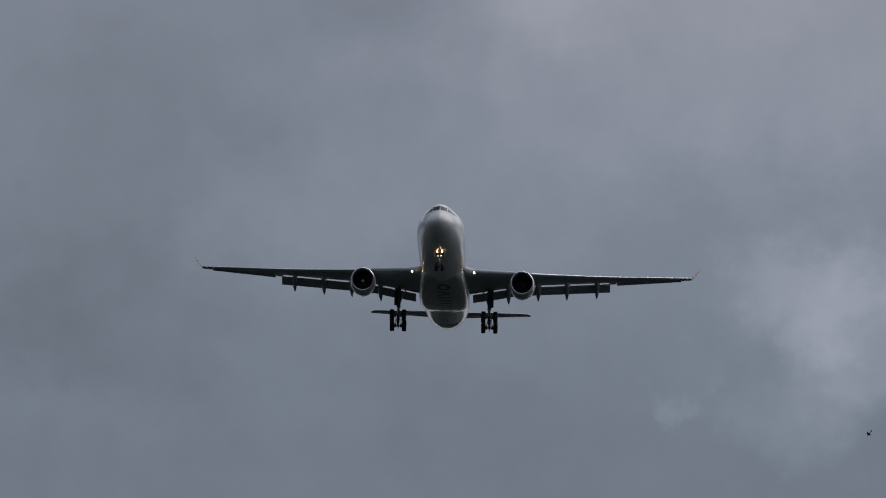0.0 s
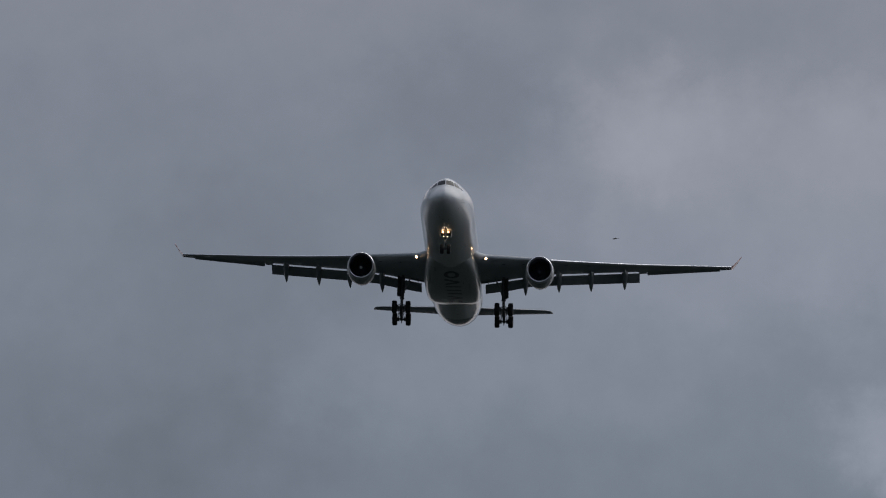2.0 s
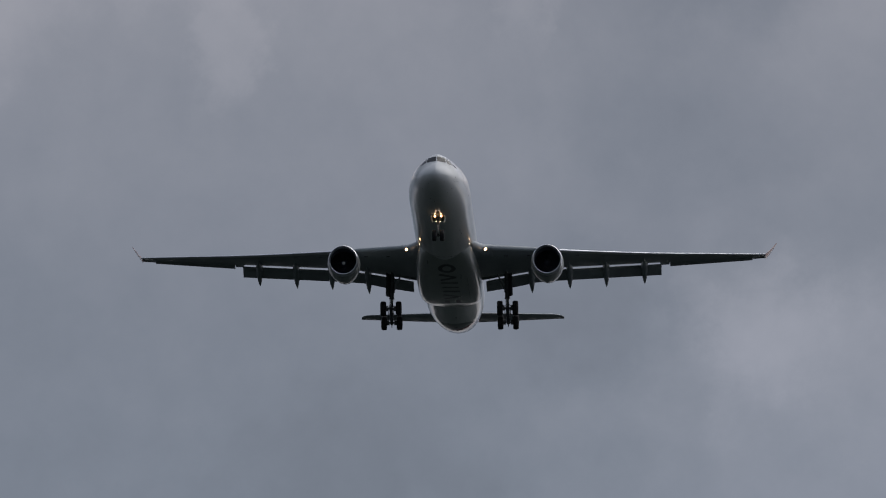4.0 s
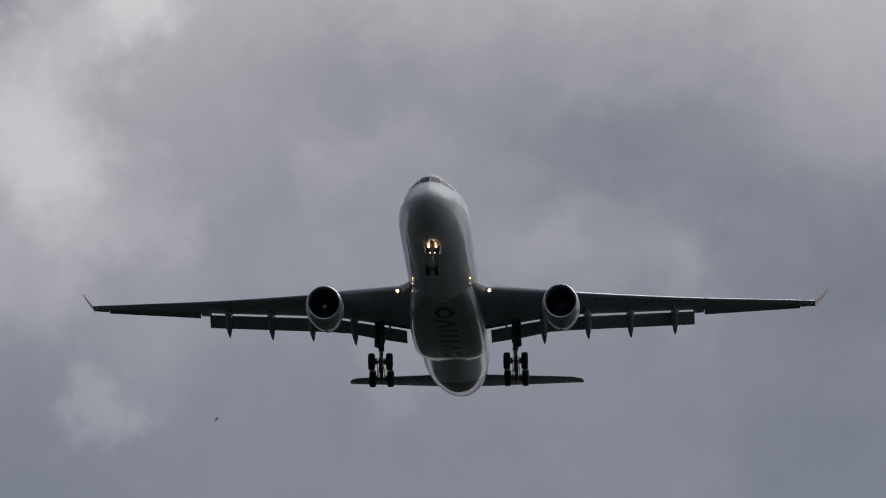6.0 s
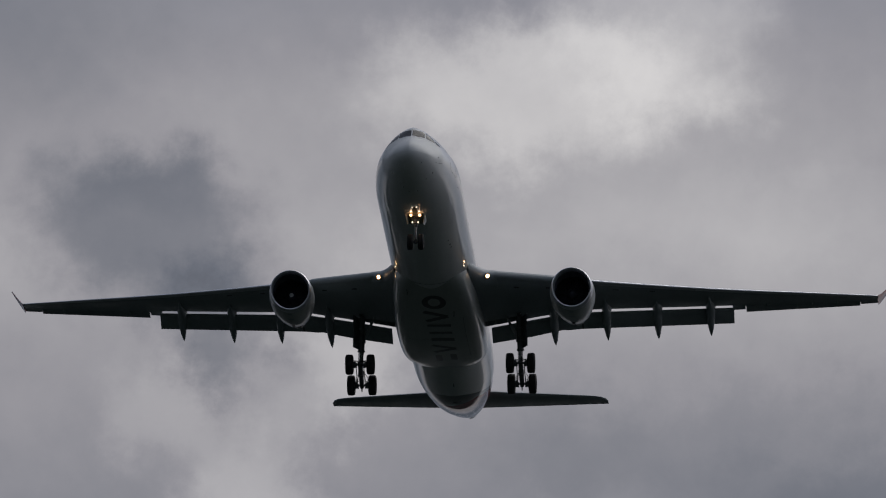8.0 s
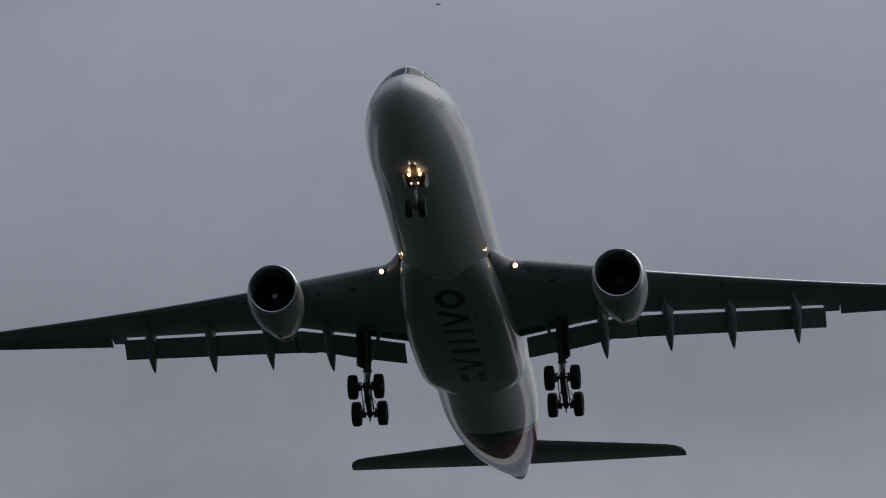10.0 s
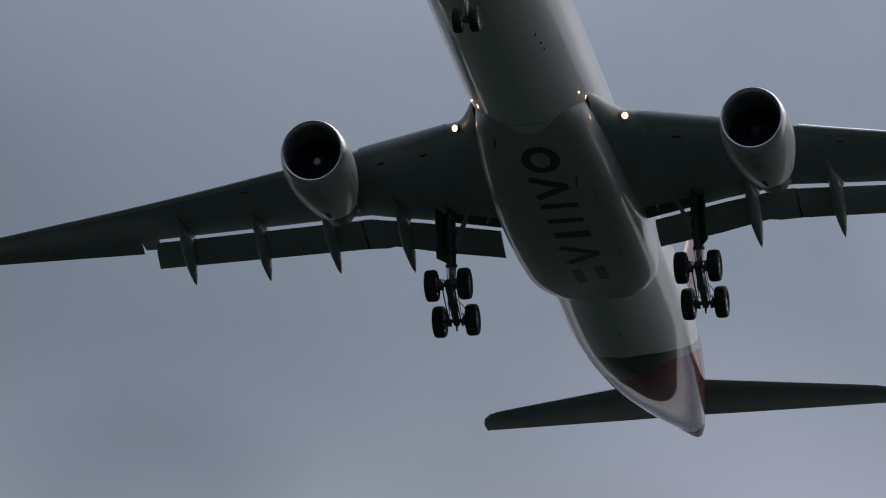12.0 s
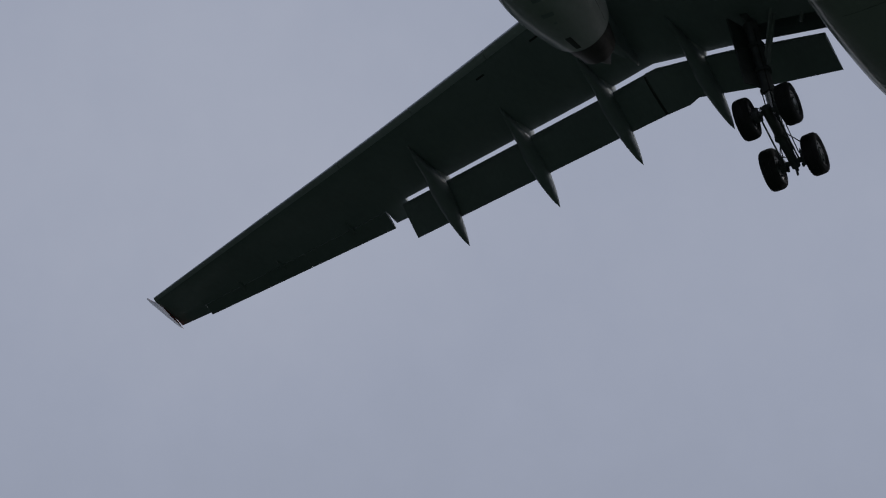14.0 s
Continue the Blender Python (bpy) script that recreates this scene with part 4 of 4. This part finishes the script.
def build_main_gear(side):
    s = side
    front, rear = Vector((-31.17, 5.45 * s, -4.77)), Vector((-33.03, 5.45 * s, -5.63))
    pivot = (front + rear) / 2 + Vector((0.02, 0, 0.10))
    top = Vector((-30.9, 5.35 * s, -1.5))
    knee = top + (pivot - top) * 0.62
    bm = bmesh.new()
    tube(bm, top, knee, 0.23, 0.21, 18)
    tube(bm, knee - (pivot - top) * 0.03, knee, 0.26, 0.26, 18)
    for k in (0.2, 0.42):
        p = top + (pivot - top) * k
        tube(bm, p, p + Vector((0, 0, -0.14)), 0.28, 0.28, 18)
    tube(bm, top + Vector((0.55, 0, 0.1)), top + Vector((-0.6, 0, 0.1)), 0.14, 0.14, 12)
    leg = part("main_gear_leg", bm, GEAR, airliner, "grey main landing gear leg")
    part("piston", tubes((knee, pivot, 0.145), seg=18), CHROME, leg, "chromed gear piston")
    bm = bmesh.new()
    along = (rear - front).normalized()
    tube(bm, front - along * 0.18, rear + along * 0.18, 0.17, 0.15, 14)
    tube(bm, pivot + Vector((0, 0, 0.15)), pivot + Vector((0, 0, -0.22)), 0.20, 0.2, 14)
    tube(bm, rear + along * 0.18, rear + along * 0.32 + Vector((0, 0, -0.03)), 0.05, 0.04, 8)
    part("bogie_beam", bm, GEAR, leg, "grey tilted bogie beam")
    for c in (front, rear):
        bm = bmesh.new()
        tube(bm, c + Vector((0, -0.78, 0)), c + Vector((0, 0.78, 0)), 0.085, seg=12)
        for u in (1, -1):
            tube(bm, c + Vector((0, u * 0.30, 0)), c + Vector((0, u * 0.46, 0)), 0.22, 0.24, 16)
            tube(bm, c + Vector((-0.1, u * 0.26, 0.14)), c + Vector((-0.1, u * 0.26, -0.2)), 0.05, seg=8)
        part("axle", bm, GEAR, leg)
        for u in (1, -1):
            wheel(c + Vector((0, u * 0.72, 0)), 0.69, 0.26)
    # brake rods, scissor link, hoses
    for u in (1, -1):
        for a, b, r in ((front + Vector((-0.1, u * 0.26, -0.24)), rear + Vector((0.15, u * 0.26, -0.2)), 0.028),
                        (pivot + Vector((0.25, u * 0.14, 0.9)), front + Vector((-0.1, u * 0.27, 0.1)), 0.018),
                        (pivot + Vector((-0.2, u * 0.15, 0.7)), rear + Vector((0.2, u * 0.27, 0.15)), 0.018),
                        (pivot + Vector((-0.28, u * 0.1, 0.25)), rear + Vector((0.25, u * 0.12, 0.28)), 0.03)):
            part("brake_rod", tubes((a, b, r), seg=8), GEAR, leg)
    bm = bmesh.new()
    mid = knee + (pivot - knee) * 0.45 + Vector((-0.62, 0, 0.0))
    for u in (0.12, -0.12):
        tube(bm, knee + Vector((-0.15, u, 0.05)), mid, 0.05, 0.04, 8)
        tube(bm, mid, pivot + Vector((-0.12, u, 0.12)), 0.04, 0.05, 8)
    part("scissor_link", bm, GEAR, leg)
    for c, turn_way in ((front, 1), (rear, -1)):
        for u in (1, -1):
            bm = bmesh.new()
            a, b = c + Vector((0.15 * turn_way, u * 0.30, 0.18)), pivot + Vector((0.1 * turn_way, u * 0.16, 0.35))
            last = a
            for k in range(1, 9):
                f = k / 8
                p = a.lerp(b, f) + Vector((0.16 * math.sin(math.pi * f) * turn_way, u * 0.13 * math.sin(2 * math.pi * f), 0.20 * math.sin(math.pi * f)))
                tube(bm, last, p, 0.017, seg=6)
                last = p
            part("brake_hose", bm, SEAM, leg, "thin dark looped brake hose")
            bm = bmesh.new()
            tube(bm, c + Vector((-0.22 * turn_way, u * 0.36, -0.12)), c + Vector((-0.30 * turn_way, u * 0.36, 0.20)), 0.03, 0.02, 6)
            tube(bm, c + Vector((-0.30 * turn_way, u * 0.36, 0.20)), c + Vector((-0.05, u * 0.22, 0.30)), 0.02, 0.02, 6)
            part("brake_bracket", bm, GEAR, leg)
    bm = bmesh.new()
    tube(bm, rear + Vector((-0.1, 0, -0.15)), rear + Vector((-0.16, 0, -0.42)), 0.05, 0.035, 8)
    part("jacking_pad", bm, GEAR, leg)
    bm = bmesh.new()
    inner = Vector((-30.7, 4.45 * s, -1.45))
    elbow = top + (pivot - top) * 0.42
    tube(bm, inner, elbow + Vector((0.05, -0.2 * s, 0)), 0.085, 0.075, 10)
    tube(bm, inner + Vector((0.4, -0.1 * s, 0.05)), elbow + Vector((0.12, -0.2 * s, 0.3)), 0.05, 0.05, 8)
    tube(bm, (-30.9, 3.5 * s, -1.35), (-31.1, 3.75 * s, -2.0), 0.06, 0.06, 8)
    part("side_brace", bm, PALE_GEAR, leg, "pale folding side brace")
    # leg door fixed outboard of the strut
    a, b = Vector((-30.15, 5.86 * s, -1.55)), Vector((-31.2, 5.50 * s, -1.55))
    bm = bmesh.new()
    slab(bm, [a, b, b + Vector((-0.45, 0.05 * s, -2.0)), a + Vector((-0.75, 0.05 * s, -2.05)), ], 0.06)
    part("leg_door", bm, GEAR, leg, "grey gear leg door")
    for y, dx, r in ((0.12, 0.25, 0.022), (-0.16, 0.22, 0.018)):
        bm = bmesh.new()
        for k in range(5):
            p = top + (pivot - top) * (0.1 + 0.16 * k)
            q = top + (pivot - top) * (0.26 + 0.16 * k)
            tube(bm, p + Vector((dx, y, 0)), q + Vector((dx, y, 0)), r, seg=6)
        part("hydraulic_line", bm, SEAM, leg, "thin dark hydraulic line")


for side in (1, -1):
    build_main_gear(side)


def build_nose_gear():
    axle = Vector((-6.99, 0, -4.45))
    top = Vector((-6.75, 0, -2.5))
    bm = bmesh.new()
    tube(bm, top, top + (axle - top) * 0.5, 0.15, 0.13, 16)
    tube(bm, Vector((-6.43, -0.36, -2.84)), Vector((-6.43, 0.36, -2.84)), 0.05, seg=8)
    tube(bm, Vector((-6.65, -0.25, -3.26)), Vector((-6.65, 0.25, -3.26)), 0.045, seg=8)
    tube(bm, Vector((-7.9, 0, -2.6)), top + (axle - top) * 0.4, 0.07, 0.07, 10)
    leg = part("nose_gear_leg", bm, GEAR, airliner, "grey nose landing gear leg")
    part("piston", tubes((top + (axle - top) * 0.5, axle + Vector((0, 0, 0.02)), 0.085), seg=16), SPINNER, leg, "pale gear piston")
    bm = bmesh.new()
    tube(bm, axle + Vector((0, -0.4, 0)), axle + Vector((0, 0.4, 0)), 0.06, seg=10)
    tube(bm, axle + Vector((0, 0, 0.14)), axle + Vector((0, 0, -0.1)), 0.11, seg=12)
    part("axle", bm, GEAR, leg)
    for u in (1, -1):
        wheel(axle + Vector((0, u * 0.355, 0)), 0.52, 0.19)
    bm = bmesh.new()
    tube(bm, axle + Vector((0.1, 0.05, 0.9)), axle + Vector((0.42, 0, 0.5)), 0.03, seg=8)
    tube(bm, axle + Vector((0.42, 0, 0.5)), axle + Vector((0.08, 0, 0.1)), 0.03, seg=8)
    part("scissor_link", bm, GEAR, leg)
    for x, y, z, r, mat, what in ((-6.30, 0.29, -2.83, 0.085, LAMP_TAXI, "lit warm taxi light"), (-6.45, 0.185, -3.27, 0.05, LAMP_SMALL, "small lit turn-off light"),
                                  (-5.95, 0.275, -2.71, 0.035, LAMP_SMALL, "small lit take-off light"), (-5.25, 0.135, -2.655, 0.025, LAMP_SMALL, "tiny lit bay lamp")):
        for u in (1, -1):
            bm = bmesh.new()
            revolve(bm, ((0.10, 0.004), (0.09, r * 0.8), (0.03, r), (-0.05, r), (-0.12, r * 0.5), (-0.13, 0.004)), (x, y * u, z), 18, axis=(1, 0, -0.25))
            part("taxi_light", bm, mat, leg, what)
    for s in (1, -1):
        bm = bmesh.new()
        slab(bm, [(-6.45, 0.63 * s, -2.72), (-7.7, 0.63 * s, -2.76), (-7.3, 0.53 * s, -3.20), (-6.65, 0.51 * s, -3.30)], 0.045)
        part("gear_door", bm, WHITE, leg, "white open nose gear door")
    # flat plates stand for the bay's opening, its dimness is in their colour
    bm = bmesh.new()
    slab(bm, [(-6.35, -0.52, -2.72), (-8.1, -0.52, -2.79), (-8.1, 0.52, -2.79), (-6.35, 0.52, -2.72)], 0.02)
    slab(bm, [(-5.2, -0.15, -2.640), (-6.34, -0.15, -2.715), (-6.34, 0.15, -2.715), (-5.2, 0.15, -2.640)], 0.02)
    part("wheel_bay", bm, BAY, leg, "dim plates standing for the open nose wheel bay")
    for y, z, r in ((0.40, -2.95, 0.035), (-0.40, -2.95, 0.035), (0.12, -3.05, 0.045), (-0.12, -3.05, 0.045)):
        part("steering_link", tubes(((-6.55, y, z + 0.2), (-6.75, y * 0.4, z - 0.15), r), seg=8), GEAR, leg)


build_nose_gear()

# small lamps in the wing root, on the cabin's side
for side in (1, -1):
    bm = bmesh.new()
    revolve(bm, ((0.05, 0.004), (0.04, 0.034), (-0.02, 0.038)), (-19.9, 2.30 * side, -1.66), 14, axis=(1, 0.1 * side, -0.3))
    part("wing_scan_light", bm, LAMP_SMALL, fuselage, "small lit wing scan light")
    if side > 0:
        continue
    bm = bmesh.new()
    revolve(bm, ((0.05, 0.004), (0.04, 0.028), (-0.02, 0.032)), (-21.9, 2.60 * side, -1.12), 14, axis=(1, 0.1 * side, -0.3))
    part("runway_turnoff_light", bm, LAMP_SMALL, fuselage, "small lit runway turn-off light")


# ---- birds ----
def build_bird():
    small = 0.62
    body = tagged(new("bird"), "small dark bird gliding under the clouds", "bird", "birds crossing the sky")
    bm = bmesh.new()
    revolve(bm, ((-0.075, 0.002), (-0.06, 0.010), (-0.02, 0.017), (0.03, 0.013), (0.07, 0.005), (0.1, 0.002)), (0, 0, 0), 10)
    bmesh.ops.scale(bm, vec=(small,) * 3, verts=bm.verts)
    part("torso", bm, FEATHER, body)
    for s in (1, -1):
        bm = bmesh.new()
        rings = []
        for y, x, c, z in ((0.01, 0.025, 0.05, 0.004), (0.05, 0.03, 0.045, 0.018), (0.10, 0.01, 0.03, 0.016), (0.14, -0.03, 0.008, 0.006)):
            rings.append([Vector((x, y * s, z)), Vector((x - c * 0.4, y * s, z + 0.004)), Vector((x - c, y * s, z)), Vector((x - c * 0.4, y * s, z - 0.002))])
        loft(bm, rings)
        bmesh.ops.scale(bm, vec=(small,) * 3, verts=bm.verts)
        part("bird_wing", bm, FEATHER, body)
    bm = bmesh.new()
    slab(bm, [(-0.06, 0.01, 0), (-0.13, 0.03, 0), (-0.13, -0.03, 0), (-0.06, -0.01, 0)], 0.004)
    bmesh.ops.scale(bm, vec=(small,) * 3, verts=bm.verts)
    part("tail", bm, FEATHER, body)
    return body


def heading(place, velocity, bank=0):
    x = Vector(velocity).normalized()
    y = Vector((0, 0, 1)).cross(x).normalized()
    z = x.cross(y)
    m = Matrix((x, y, z)).transposed().to_4x4()
    return Matrix.Translation(place) @ m @ turn("X", bank)


first_bird = build_bird()
birds = [first_bird] + [copy_thing(first_bird, Matrix.Identity(4)) for k in range(3)]


def flight(t, pitch, yaw, bank):
    """The airliner on a straight three-degree glide; angles in degrees, yaw off its track."""
    speed, slope = 67.23, radians(3)
    place = Vector((-89.05, 1168.40 - speed * math.cos(slope) * t, 225.04 - speed * math.sin(slope) * t))
    return Matrix.Translation(place) @ turn("Z", yaw - 90) @ turn("Y", -pitch) @ turn("X", bank)


def motions():
    walk(airliner, [
        (0.0, flight(0.0, 2.82, 2.85, -0.56)),
        (0.5, flight(0.5, 2.85, 2.75, -0.59)),
        (1.0, flight(1.0, 2.82, 2.75, -0.60)),
        (1.5, flight(1.5, 2.89, 2.78, -0.58)),
        (2.0, flight(2.0, 2.90, 2.81, -0.68)),
        (2.5, flight(2.5, 2.94, 2.85, -0.62)),
        (3.0, flight(3.0, 2.96, 2.92, -0.42)),
        (3.5, flight(3.5, 2.97, 3.01, -0.16)),
        (4.0, flight(4.0, 2.96, 3.11, 0.05)),
        (4.5, flight(4.5, 2.93, 3.23, 0.13)),
        (5.0, flight(5.0, 2.86, 3.37, 0.17)),
        (5.5, flight(5.5, 2.85, 3.48, 0.09)),
        (6.0, flight(6.0, 2.87, 3.53, 0.08)),
        (6.5, flight(6.5, 2.80, 3.61, -0.02)),
        (7.0, flight(7.0, 2.78, 3.72, 0.02)),
        (7.5, flight(7.5, 2.75, 3.79, -0.01)),
        (8.0, flight(8.0, 2.76, 3.82, -0.02)),
        (8.5, flight(8.5, 2.79, 3.83, 0.01)),
        (9.0, flight(9.0, 2.86, 3.83, 0.10)),
        (9.5, flight(9.5, 2.96, 3.86, 0.28)),
        (10.0, flight(10.0, 3.14, 3.83, 0.49)),
        (10.5, flight(10.5, 3.17, 3.93, 0.75)),
        (11.0, flight(11.0, 2.98, 4.02, 0.38)),
        (11.5, flight(11.5, 2.50, 3.58, -0.43)),
        (12.0, flight(12.0, 2.04, 3.16, -1.16)),
        (12.5, flight(12.5, 1.82, 2.85, -0.41)),
        (13.0, flight(13.0, 2.02, 2.72, 0.88)),
        (13.5, flight(13.5, 2.20, 2.80, 2.42)),
        (14.0, flight(14.0, 2.59, 2.77, 3.85)),
    ])
    glides = (
        (20, ((0.0, (-5.89, 177.56, 31.78)), (0.3, (-6.38, 177.65, 31.20)))),
        (-15, ((1.4, (-6.71, 176.33, 38.09)), (1.8, (-10.36, 176.13, 37.63)), (2.2, (-13.88, 175.83, 37.69)))),
        (15, ((5.5, (-25.39, 173.57, 42.04)), (6.0, (-23.89, 173.46, 43.41)), (6.5, (-22.69, 173.33, 44.63)), (7.0, (-21.92, 173.16, 45.69)))),
        (25, ((10.1, (-28.18, 165.86, 65.74)), (10.35, (-26.35, 166.22, 65.72)), (10.5, (-25.30, 166.30, 65.77)), (10.6, (-24.62, 166.48, 65.88)))),
    )
    for bird, (bank, glide) in zip(birds, glides):
        keys = [(t, Vector(p)) for t, p in glide]
        go, end = (keys[1][1] - keys[0][1]) / (keys[1][0] - keys[0][0]), (keys[-1][1] - keys[-2][1]) / (keys[-1][0] - keys[-2][0])
        rows = []
        if keys[0][0] > 0:
            rows.append((0.0, heading(keys[0][1] - go * keys[0][0], go, bank)))
        rows += [(t, heading(p, go, bank)) for t, p in keys]
        rows.append((14.0, heading(keys[-1][1] + end * (14 - keys[-1][0]), end, bank)))
        walk(bird, rows)


motions()
